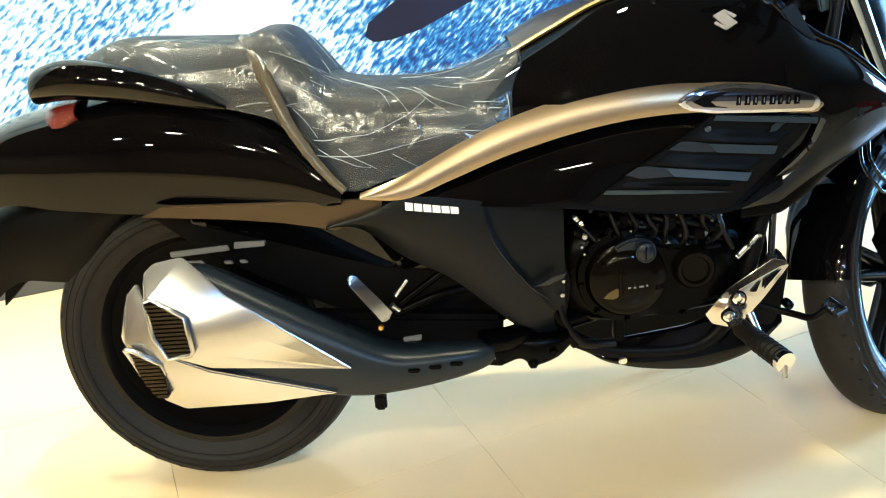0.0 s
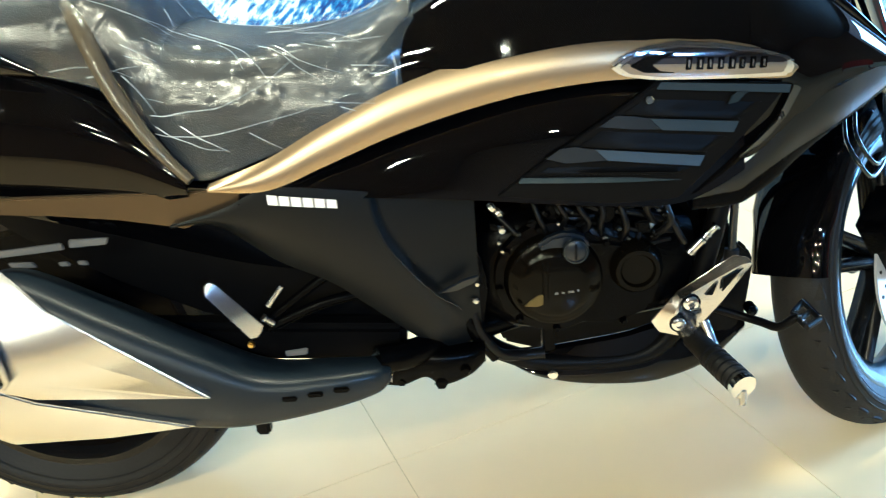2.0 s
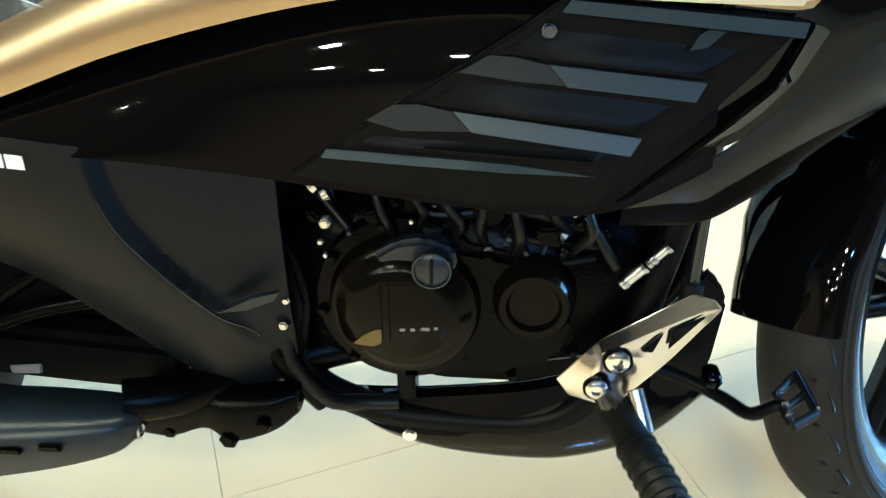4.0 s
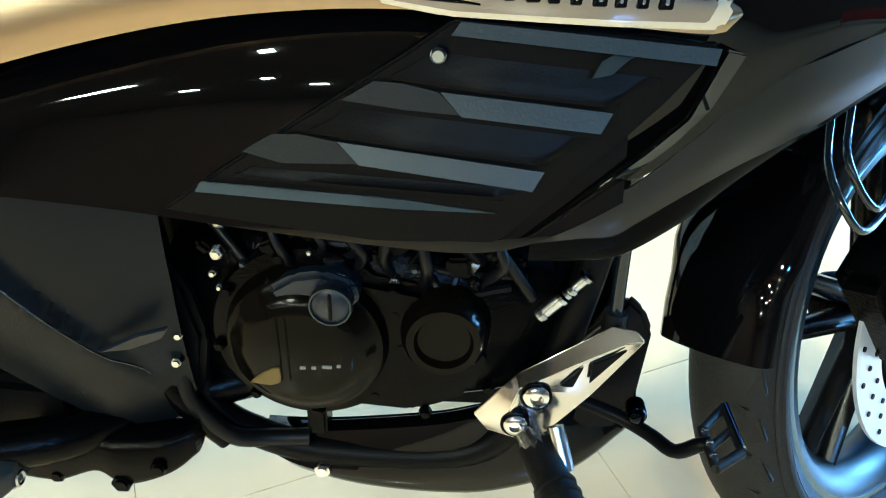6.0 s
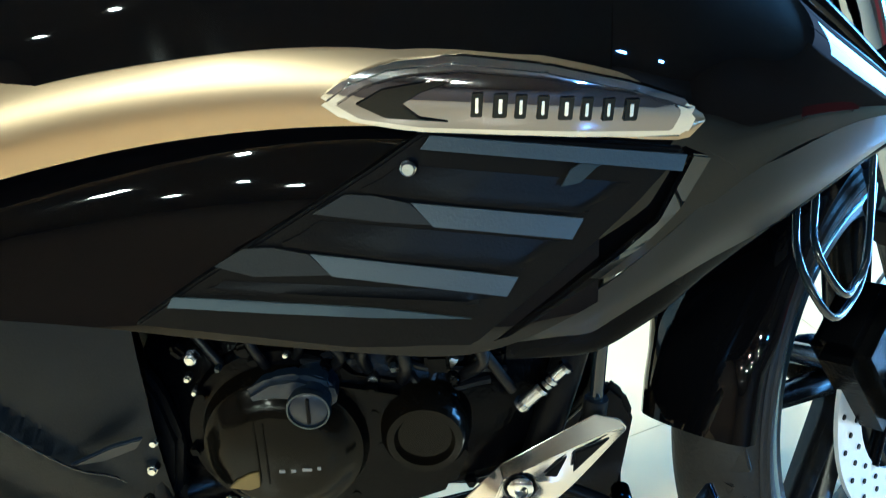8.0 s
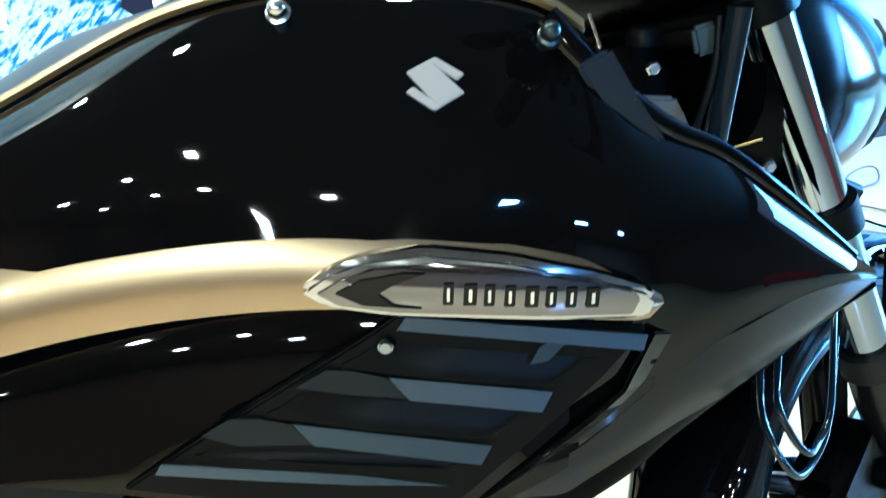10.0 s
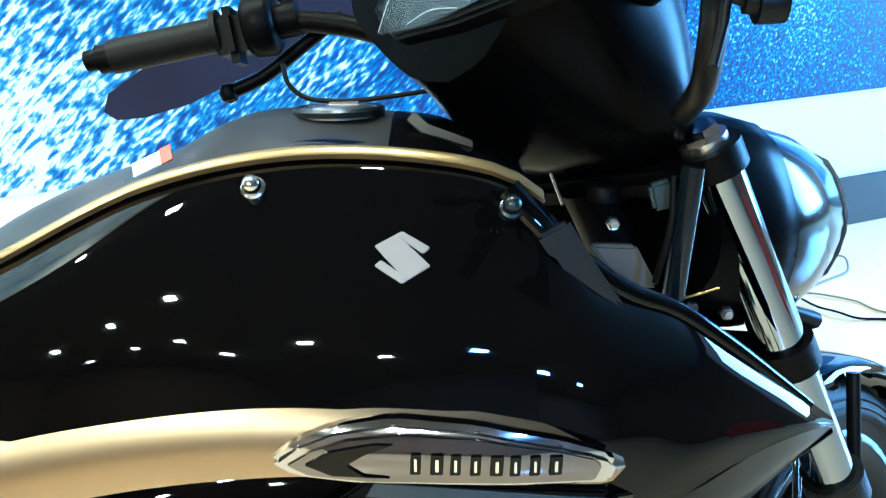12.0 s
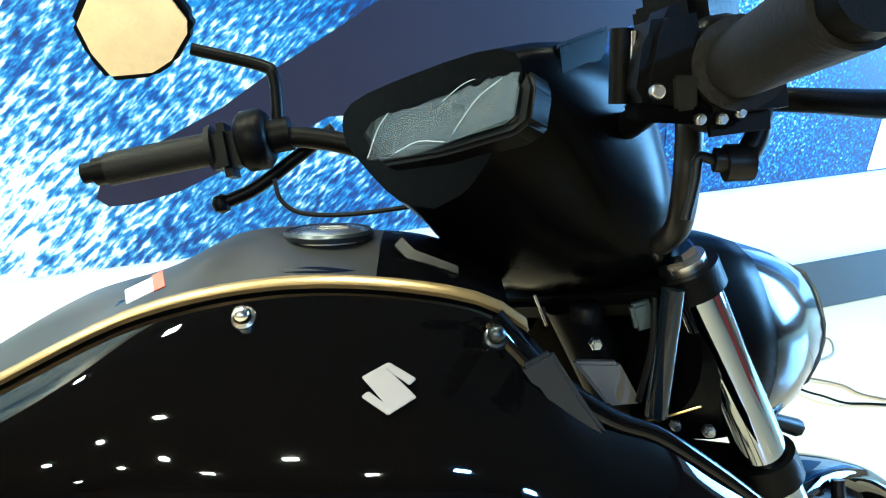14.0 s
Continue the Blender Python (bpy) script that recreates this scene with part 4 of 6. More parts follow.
part("leaf_panel", plate([(0.016, 0.583), (0.058, 0.599), (0.213, 0.594), (0.452, 0.588), (0.46, 0.584), (0.40, 0.566), (0.34, 0.540), (0.309, 0.547), (0.254, 0.558), (0.163, 0.570)], -0.2, 0.012, 0.002), BRONZE, bike, "satin bronze leaf panel under the tail")
rail = [(-0.165, -0.10, 0.786), (-0.15, -0.125, 0.801), (-0.08, -0.150, 0.811), (0.02, -0.165, 0.798), (0.11, -0.170, 0.774), (0.175, -0.168, 0.750)]
rows = []
for p, (wz, wy) in zip(spline(rail, 30), spline([(0.016, 0.02), (0.028, 0.03), (0.033, 0.034), (0.029, 0.026), (0.020, 0.016), (0.004, 0.004)], 30)):
    rows.append([(p[0], p[1] + wy * math.cos(a), p[2] + wz * math.sin(a)) for a in np.linspace(0, 2 * math.pi, 16, endpoint=False)])
part("grab_rail", sheet(rows, 0, True), GLOSS, bike, "gloss black curved grab rail beside the pillion seat")
part("tail_lamp", loft([
    (-0.176, [(-0.03, 0.708), (-0.060, 0.718), (-0.052, 0.740), (0, 0.75)]),
    (-0.162, [(-0.07, 0.700), (-0.104, 0.722), (-0.090, 0.756), (0, 0.765)]),
    (-0.130, [(-0.10, 0.702), (-0.140, 0.730), (-0.122, 0.768), (0, 0.775)]),
    (-0.085, [(-0.12, 0.740), (-0.152, 0.752), (-0.130, 0.776), (0, 0.785)])], 16, 16, 0.003, True), REDLENS, bike, "red tail lamp lens")
part("rear_fender", loft([
    (-0.40, [(-0.05, 0.36), (-0.07, 0.42), (-0.06, 0.50), (0, 0.52)]), (-0.30, [(-0.06, 0.44), (-0.08, 0.50), (-0.07, 0.57), (0, 0.60)]),
    (-0.18, [(-0.06, 0.44), (-0.09, 0.52), (-0.08, 0.60), (0, 0.62)]), (-0.09, [(-0.06, 0.53), (-0.09, 0.56), (-0.08, 0.61), (0, 0.63)]), (0.0, [(-0.06, 0.585), (-0.09, 0.60), (-0.08, 0.62), (0, 0.64)])], 16, 14, 0.004, True), SATIN, bike, "black plastic rear mudguard extension")

# side panel with the white name bar
SP_TOP = [(0.32, 0.548), (0.40, 0.570), (0.46, 0.592), (0.60, 0.570), (0.70, 0.553), (0.724, 0.548)]
SP_BOT = [(0.32, 0.544), (0.38, 0.535), (0.45, 0.482), (0.52, 0.44), (0.57, 0.394), (0.62, 0.345), (0.66, 0.31), (0.70, 0.31), (0.724, 0.34)]


def panel_y(x, z, v):
    """The side panel's skin, with a fold that runs down and forward across it."""
    fold = along([(0.34, 0.708), (0.40, 0.668), (0.45, 0.630), (0.50, 0.600), (0.55, 0.586), (0.60, 0.584)], z)
    d = min(1.0, max(0.0, (x - fold) / 0.008))
    lower = min(1.0, max(0.0, (z - 0.335) / 0.12))
    return along([(0.32, -0.212), (0.46, -0.214), (0.6, -0.190), (0.724, -0.150)], x) + 0.03 * (1 - v) ** 1.5 - 0.008 * math.sin(math.pi * v) + 0.015 * lower * d * d * (3 - 2 * d)


rows = []
for i in range(221):
    x = 0.325 + 0.397 * i / 220
    zt, zb = along(SP_TOP, x), along(SP_BOT, x)
    rows.append([(x, panel_y(x, zb + (zt - zb) * j / 30, j / 30), zb + (zt - zb) * j / 30) for j in range(31)])
side_panel = part("side_panel", sheet(rows, 0.004), SIDE, bike, "matt graphite side panel with white name bar")
fold_line = [(0.708, 0.345), (0.690, 0.378), (0.668, 0.40), (0.648, 0.425), (0.630, 0.45), (0.614, 0.475), (0.600, 0.50), (0.592, 0.525)]
# glossy bead added along the fold to give its edge highlight
part("fold_highlight", tube([(x - 0.001, panel_y(x - 0.001, z, (z - along(SP_BOT, x)) / (along(SP_TOP, x) - along(SP_BOT, x))) + 0.0004, z) for x, z in fold_line], 0.0013, 8, 40, taper=0.0004), HOSE, side_panel)
part("panel_fin", facets({"a": (0.664, -0.168, 0.409), "b": (0.700, -0.166, 0.426), "c": (0.724, -0.160, 0.430), "d": (0.716, -0.158, 0.418), "e": (0.690, -0.160, 0.408)}, ("a b e", "b c d e"), 0.004, 0.001), DKBLUE, side_panel)
for k in range(6):
    x0 = 0.459 + 0.0146 * k
    part("name_bar", band([(x0, 0.585 - 0.2 * (x0 - 0.459)), (x0 + 0.0125, 0.585 - 0.2 * (x0 + 0.0125 - 0.459))], [(x0, 0.572 - 0.18 * (x0 - 0.459)), (x0 + 0.0125, 0.572 - 0.18 * (x0 + 0.0125 - 0.459))],
         lambda x, v: along([(0.32, -0.212), (0.46, -0.214), (0.6, -0.186), (0.724, -0.150)], x) - 0.006, x0, x0 + 0.0125, 2, 2, 0.002), WHITEP, side_panel, "plain white name bar")

# muffler with two-lobed silver shield
def tube_body(stations, n=18, steps=30):
    """A closed body along x from (x, cy, cz, ry, rz, squareness) stations."""
    rows = []
    for x, cy, cz, ry, rz in spline(stations, steps):
        row = []
        for k in range(n):
            a = 2 * math.pi * k / n
            c, s = math.cos(a), math.sin(a)
            row.append((x, cy + ry * math.copysign(abs(c) ** 0.55, c), cz + rz * math.copysign(abs(s) ** 0.55, s)))
        rows.append(row)
    bm = sheet(rows, 0, True)
    bmesh.ops.holes_fill(bm, edges=[e for e in bm.edges if e.is_boundary])
    return bm


muffler = part("muffler", tube_body([(0.590, -0.192, 0.306, 0.016, 0.010), (0.570, -0.196, 0.303, 0.028, 0.020), (0.51, -0.200, 0.297, 0.038, 0.028), (0.42, -0.203, 0.292, 0.044, 0.037), (0.34, -0.205, 0.310, 0.047, 0.058), (0.20, -0.205, 0.358, 0.050, 0.088), (0.10, -0.200, 0.390, 0.045, 0.104), (0.03, -0.195, 0.395, 0.035, 0.09)], 20), MUFM, bike, "black muffler with two-lobed silver shield")


up = part("shield_upper", facets({
    "a": (0.022, -0.246, 0.500), "b": (0.038, -0.236, 0.514), "c": (0.084, -0.228, 0.520), "d": (0.120, -0.240, 0.490), "e": (0.155, -0.250, 0.455), "tip": (0.353, -0.262, 0.317),
    "h": (0.103, -0.287, 0.374), "i": (0.098, -0.282, 0.437), "j": (0.033, -0.276, 0.464), "k": (0.058, -0.282, 0.364), "l": (0.118, -0.268, 0.334), "m": (0.022, -0.268, 0.452)},
    ("a b c j", "c d e i j", "i e tip h", "h tip l k", "a j k m", "j i h k")), ALU, muffler, "satin silver folded upper shield lobe")
lo = part("shield_lower", facets({
    "p": (-0.016, -0.240, 0.462), "q": (0.002, -0.234, 0.480), "r": (0.016, -0.250, 0.458), "s": (0.053, -0.274, 0.362), "u": (0.116, -0.268, 0.330), "tip": (0.323, -0.258, 0.272),
    "t": (0.20, -0.250, 0.257), "v": (0.057, -0.246, 0.252), "w": (0.022, -0.250, 0.274), "x": (-0.032, -0.250, 0.392), "y": (-0.020, -0.266, 0.386), "z": (0.040, -0.276, 0.350), "o": (0.047, -0.270, 0.287)},
    ("p q r y", "r s z y", "s u o z", "u tip t o", "o t v", "o v w", "p y x", "x y w", "y z o w")), ALU, muffler, "satin silver folded lower shield lobe")


def outlet(poly, y, owner):
    frame_pts = [(x, y - 0.006 + 0.30 * max(0, abs(z - 0.40) - 0.03), z) for x, z in poly]
    loop = [Vector(p) for p in frame_pts] + [Vector(frame_pts[0]), Vector(frame_pts[1])]
    part("outlet_rim", tube(loop, 0.0045, 8, cap=False), ALU, owner)
    mesh = part("outlet_mesh", plate(poly, y - 0.003, 0.01, 0.001), CAST, owner, "dark perforated outlet mesh")
    cx, cz = np.mean(poly, 0)
    xs = [p[0] for p in poly]
    zs = [p[1] for p in poly]
    holes = []
    for i in range(14):
        for j in range(14):
            x = min(xs) + (max(xs) - min(xs)) * (i + 0.5 * (j % 2)) / 14
            z = min(zs) + (max(zs) - min(zs)) * j / 14
            inside = False
            for (xa, za), (xb, zb) in zip(poly, poly[1:] + poly[:1]):
                if (za > z) != (zb > z) and x < xa + (xb - xa) * (z - za) / (zb - za):
                    inside = not inside
            if inside:
                holes.append(turned([(0.0014, -0.0012), (0.0021, -0.0012), (0.0021, 0.0), (0.0014, 0.0)], 6, "y", (x, y - 0.0035, z), True))
    tagged(part("perforation", joined(*holes), BRONZE, mesh), kind="stuff")


outlet([(0.034, 0.462), (0.045, 0.465), (0.097, 0.436), (0.103, 0.378), (0.098, 0.372), (0.060, 0.366), (0.042, 0.405)], -0.288, up)
outlet([(-0.014, 0.382), (0.0, 0.378), (0.038, 0.350), (0.044, 0.300), (0.042, 0.290), (0.026, 0.288), (0.002, 0.330)], -0.275, lo)
for k in range(3):
    part("muffler_slot", box(0.452 + 0.036 * k, -0.2435 + 0.003 * k, 0.300 + 0.003 * k, 0.022, 0.006, 0.008, 0.002), CAST, muffler)
part("muffler_stay", box(0.375, -0.13, 0.19, 0.022, 0.02, 0.03, 0.004), SATIN, muffler)
header = part("exhaust_pipe", tube([(0.57, -0.185, 0.320), (0.62, -0.16, 0.315), (0.70, -0.09, 0.31), (0.85, -0.04, 0.325), (1.0, -0.03, 0.325), (1.09, -0.01, 0.38), (1.09, 0.0, 0.46)], 0.021, 14, 40), CAST, bike, "black exhaust header pipe")
part("clamp_spring", joined(*[turned([(0.006, -0.0012), (0.008, 0), (0.006, 0.0012), (0.004, 0)], 10, "x", (0.535 + 0.005 * k, -0.20, 0.272 + 0.0025 * k), True) for k in range(12)]), STEEL, header, "coiled clamp spring")

# outlines of bright gaps and swing arm reflections, filled with pale plates
WELL_PLATES = (((0.028, 0.502), (0.133, 0.509), (0.136, 0.499), (0.030, 0.492)), ((0.145, 0.513), (0.202, 0.513), (0.198, 0.503), (0.144, 0.501)), ((0.050, 0.484), (0.084, 0.483), (0.090, 0.475), (0.055, 0.474)),
               ((0.122, 0.480), (0.136, 0.480), (0.139, 0.474), (0.125, 0.474)), ((0.150, 0.480), (0.162, 0.480), (0.166, 0.474), (0.153, 0.474)), ((0.427, 0.316), (0.462, 0.320), (0.460, 0.309), (0.429, 0.307)))

# swing arm, inner guard, shock, pillion peg
part("swing_arm", joined(box(0.33, -0.11, 0.335, 0.56, 0.045, 0.06, 0.01, Euler((0, radians(4), 0)).to_matrix()), box(0.06, -0.105, 0.31, 0.1, 0.04, 0.07, 0.01)), SATIN, bike, "black box-section swing arm")
part("swing_arm_far", box(0.33, 0.11, 0.335, 0.56, 0.045, 0.06, 0.01, Euler((0, radians(4), 0)).to_matrix()), SATIN, bike)
part("hugger", plate([(-0.02, 0.555), (0.05, 0.595), (0.20, 0.60), (0.62, 0.56), (0.685, 0.53), (0.685, 0.34), (0.60, 0.31), (0.42, 0.33), (0.30, 0.36), (0.18, 0.42), (0.05, 0.50)], -0.078, 0.012, 0.004), SATIN, bike, "black inner frame and wheel cover")
part("hugger_far", plate([(-0.02, 0.53), (0.05, 0.58), (0.62, 0.56), (0.68, 0.50), (0.66, 0.32), (0.42, 0.33), (0.18, 0.42)], 0.076, 0.012, 0.004), SATIN, bike, "black far side inner wheel cover")
part("chain_case", plate([(-0.05, 0.27), (0.0, 0.235), (0.06, 0.225), (0.62, 0.29), (0.64, 0.40), (0.10, 0.40), (0.0, 0.375), (-0.045, 0.33)], 0.09, 0.03, 0.008), SATIN, bike, "black enclosed chain case")
part("inner_guard", band([(0.05, 0.60), (0.2, 0.585), (0.4, 0.56), (0.56, 0.52)], [(0.05, 0.545), (0.2, 0.50), (0.4, 0.44), (0.56, 0.42)], lambda x, v: -0.085 - 0.02 * v, 0.06, 0.55, 20, 6, 0.004), GLOSS, bike, "gloss black inner wheel guard")
part("shock_absorber", joined(tube([(0.46, 0, 0.38), (0.56, 0, 0.56)], 0.02, 12), *[moved(turned([(0.03, -0.004), (0.037, 0), (0.03, 0.004), (0.024, 0)], 18, "z", (0, 0, 0), True), Matrix.Translation((0.46 + 0.1 * k / 8, 0, 0.38 + 0.18 * k / 8)) @ Matrix.Rotation(radians(29), 4, "Y")) for k in range(9)]), SATIN, bike, "black rear shock absorber")
hanger = part("pillion_hanger", joined(tube([(0.58, -0.15, 0.415), (0.50, -0.165, 0.405), (0.42, -0.17, 0.375)], 0.008, 10, 12), tube([(0.56, -0.15, 0.47), (0.50, -0.165, 0.44), (0.42, -0.17, 0.385)], 0.007, 10, 12)), COWLM, bike, "black tubular pillion peg hanger")
pill = part("pillion_peg", facets({"a": (0.347, -0.198, 0.456), "b": (0.357, -0.204, 0.463), "c": (0.366, -0.203, 0.459), "d": (0.420, -0.192, 0.388), "e": (0.412, -0.194, 0.372), "f": (0.396, -0.190, 0.374), "m": (0.352, -0.212, 0.446), "n": (0.402, -0.205, 0.374)},
            ("a b m", "b c m", "c d n m", "a m n f", "n d e", "n e f"), 0.008, 0.0015), BRIGHT, hanger, "folded bright alloy pillion peg")
part("peg_hinge", joined(tube([(0.418, -0.185, 0.398), (0.430, -0.18, 0.386)], 0.006, 10), tube([(0.425, -0.175, 0.41), (0.447, -0.17, 0.437)], 0.004, 8)), STEEL, hanger)
part("peg_bolt", bolt(0.398, -0.195, 0.362, 0.005, 0.006), BRASS, hanger)
# pale plates added in place of light seen through and off the swing arm
for quad in WELL_PLATES:
    part("well_gleam", plate(quad, -0.135, 0.006, 0.0012), LGREY, bike, "pale plate standing for bright gaps and reflections by the swing arm")
part("frame_strut", tube([(0.47, -0.16, 0.50), (0.52, -0.155, 0.46), (0.60, -0.14, 0.40)], 0.008, 8, 10), SATIN, bike)
link_ = part("lower_link", tube_body([(0.565, -0.155, 0.285, 0.016, 0.016), (0.60, -0.15, 0.286, 0.020, 0.024), (0.635, -0.148, 0.292, 0.018, 0.020), (0.66, -0.146, 0.285, 0.022, 0.028), (0.70, -0.142, 0.290, 0.020, 0.022), (0.725, -0.138, 0.300, 0.012, 0.014)], 16, 26), CAST, bike, "black cast lower linkage")

# engine
engine = part("engine_case", joined(
    tube_body([(0.70, -0.02, 0.40, 0.07, 0.07), (0.78, -0.02, 0.40, 0.09, 0.10), (0.88, -0.02, 0.405, 0.10, 0.10), (0.97, -0.02, 0.40, 0.095, 0.085), (1.04, -0.02, 0.39, 0.07, 0.07)], 20),
), CAST, bike, "black cast engine case with clutch cover")
part("clutch_cover", turned([(0.0001, -0.155), (0.040, -0.155), (0.054, -0.150), (0.060, -0.142), (0.066, -0.140), (0.070, -0.128), (0.070, -0.10)], 40, "y", (0.830, 0, 0.404)), BROWNC, engine, "round bronze-black clutch cover")
part("cover_flange", turned([(0.072, -0.122), (0.084, -0.120), (0.086, -0.112), (0.086, -0.10), (0.072, -0.10)], 40, "y", (0.830, 0, 0.402), True), CAST, engine)
part("generator_cover", turned([(0.0001, -0.140), (0.022, -0.140), (0.025, -0.146), (0.031, -0.146), (0.036, -0.138), (0.039, -0.12), (0.039, -0.09)], 32, "y", (0.947, 0, 0.415)), BROWNC, engine, "small round black side cover")
part("cover_bridge", plate([(0.85, 0.47), (0.93, 0.455), (0.96, 0.43), (0.985, 0.39), (0.97, 0.345), (0.92, 0.325), (0.86, 0.33)], -0.128, 0.03, 0.008), CAST, engine)
filler = part("oil_filler_cap", turned([(0.0001, -0.168), (0.0145, -0.168), (0.0165, -0.166), (0.0165, -0.15), (0.02, -0.148), (0.02, -0.13)], 28, "y", (0.858, 0.008, 0.456)), DKBLUE, engine, "round dark oil filler cap with slot")
part("filler_ring", turned([(0.0156, -0.1690), (0.0172, -0.1688), (0.0178, -0.164), (0.0150, -0.164)], 28, "y", (0.858, 0.008, 0.456), True), GUNM, filler)
part("filler_slot", box(0.858, -0.1605, 0.456, 0.0028, 0.003, 0.024, 0.0008), SATIN, filler)
part("filler_pad", plate([(0.803, 0.462), (0.826, 0.476), (0.85, 0.480), (0.876, 0.470), (0.880, 0.452), (0.84, 0.446), (0.812, 0.448)], -0.148, 0.02, 0.005), DKBLUE, engine, "dark pad round the oil filler")
for a in range(20, 360, 42):
    part("cover_bolt", bolt(0.830 + 0.080 * math.cos(radians(a)), -0.122, 0.402 + 0.080 * math.sin(radians(a)), 0.006, 0.007, True), CAST, engine)
for x, z in ((0.905, 0.455), (0.97, 0.44), (0.985, 0.36), (0.93, 0.33)):
    part("cover_bolt", bolt(x, -0.128, z, 0.006, 0.007, True), CAST, engine)
cyl = [turned([(0.052, 0), (0.066, 0.001), (0.066, 0.004), (0.052, 0.005)], 24, "z", (0, 0, 0.011 * k), True) for k in range(11)]
barrel = joined(turned([(0.0001, -0.03), (0.053, -0.03), (0.053, 0.13), (0.0001, 0.13)], 24, "z"), *cyl)
part("cylinder", moved(barrel, Matrix.Translation((0.93, -0.02, 0.45)) @ Matrix.Rotation(radians(18), 4, "Y")), CAST, engine, "finned black cylinder")
part("cylinder_head", box(0.99, -0.02, 0.60, 0.13, 0.13, 0.08, 0.014, Euler((0, radians(18), 0)).to_matrix()), CAST, engine)
part("carburettor", joined(turned([(0.0001, -0.05), (0.024, -0.05), (0.026, 0.05), (0.0001, 0.05)], 18, "x", (0.84, -0.06, 0.51)), box(0.83, -0.07, 0.49, 0.05, 0.05, 0.06, 0.01)), CAST, engine)
part("tappet_cap", turned([(0.0001, -0.118), (0.014, -0.118), (0.017, -0.112), (0.017, -0.07)], 18, "y", (0.905, 0, 0.495)), CAST, engine)
for x, y, z, r in ((0.759, -0.12, 0.481, 0.010), (0.754, -0.12, 0.463, 0.006), (0.719, -0.128, 0.405, 0.008), (0.716, -0.134, 0.381, 0.009), (0.758, -0.12, 0.450, 0.005), (0.803, -0.12, 0.458, 0.006), (0.810, -0.12, 0.450, 0.006), (0.905, -0.118, 0.458, 0.009)):
    part("engine_bolt", bolt(x, y, z, r * 0.62, 0.008, True), STEEL, engine, "small bright bolt")
rng = random.Random(3)
for k in range(26):
    x, y, z = rng.uniform(0.74, 1.0), rng.uniform(-0.125, -0.09), rng.uniform(0.455, 0.53)
    if rng.random() < 0.45:
        part("hose_clip", moved(turned([(0.006, -0.004), (0.009, -0.003), (0.009, 0.003), (0.006, 0.004)], 12, "x", (0, 0, 0), True), Matrix.Translation((x, y, z)) @ Euler((rng.uniform(0, 3), rng.uniform(0, 3), 0)).to_matrix().to_4x4()), STEEL if k % 3 == 0 else CAST, engine)
    else:
        part("wire_connector", box(x, y, z, rng.uniform(0.012, 0.03), 0.014, rng.uniform(0.008, 0.02), 0.003, Euler((0, rng.uniform(-1, 1), 0)).to_matrix()), CAST, engine)
for k in range(22):
    x, y, z = rng.uniform(0.77, 1.02), rng.uniform(-0.135, -0.115), rng.uniform(0.455, 0.535)
    if abs(x - 0.858) < 0.025 and z < 0.48:
        continue
    if k % 2:
        part("clip_screw", bolt(x, y, z, rng.uniform(0.002, 0.004), 0.005, True), STEEL if k % 4 == 1 else GUNM, engine)
    else:
        part("wire_clip", moved(turned([(0.004, -0.003), (0.006, -0.002), (0.006, 0.002), (0.004, 0.003)], 10, "x", (0, 0, 0), True), Matrix.Translation((x, y, z)) @ Euler((rng.uniform(0, 3), rng.uniform(0, 3), 0)).to_matrix().to_4x4()), CAST, engine)
for k in range(7):
    x0, z0 = 0.80 + 0.03 * k, rng.uniform(0.50, 0.53)
    part("fuel_hose", tube([(x0, -0.118, z0 + 0.02), (x0 + 0.01, -0.130, z0 - 0.01), (x0 + rng.uniform(0.0, 0.03), -0.128, z0 - 0.03), (x0 + rng.uniform(-0.01, 0.03), -0.11, z0 - 0.055)], rng.uniform(0.003, 0.0055), 10, 18), CABLE, engine)
for k in range(9):
    x0, z0 = rng.uniform(0.74, 0.95), rng.uniform(0.47, 0.54)
    part("wiring_loom", tube([(x0, -0.09, z0), (x0 + rng.uniform(0.02, 0.06), -0.118, z0 - rng.uniform(0.01, 0.04)), (x0 + rng.uniform(0.07, 0.12), -0.10, z0 - rng.uniform(-0.02, 0.05))], rng.uniform(0.002, 0.005), 7, 14), CABLE, engine)
for x, z, r in ((0.60, 0.272, 0.008), (0.658, 0.265, 0.010), (0.695, 0.285, 0.008)):
    part("link_bolt", bolt(x, -0.166, z, r, 0.005, True), CAST, link_)
part("stand_hose", tube([(0.70, -0.13, 0.35), (0.715, -0.125, 0.315), (0.740, -0.115, 0.275)], 0.009, 10, 10), CAST, engine)
for x, w in ((0.8590, 0.004), (0.8675, 0.008)):
    part("paint_mark", box(x, -0.1135, 0.3335, w, 0.004, 0.0055, 0.001), YELP, engine)
part("sump_post", box(0.823, -0.08, 0.290, 0.019, 0.03, 0.045, 0.003), CAST, engine)
# golden plate shaped as the warm floor's reflection in the cover
part("cover_gleam", plate([(0.7848, 0.3763), (0.7937, 0.3852), (0.8042, 0.3916), (0.8112, 0.393), (0.8115, 0.383), (0.8106, 0.3771), (0.8024, 0.3738)], -0.1565, 0.003, 0.0006), GOLD_GLEAM, engine, "golden patch standing for the floor's reflection in the clutch cover")
for x, z, w in ((0.8304, 0.3928, 0.005), (0.8398, 0.3931, 0.004), (0.851, 0.3943, 0.008), (0.8608, 0.3956, 0.003)):
    part("cover_print", box(x, -0.1552, z, w, 0.0012, 0.0032, 0.0003), LGREY, engine)
for x in (0.812, 0.819):
    part("cover_rib", box(x, -0.1548, 0.410, 0.0022, 0.002, 0.062, 0.0008), BROWNC, engine)
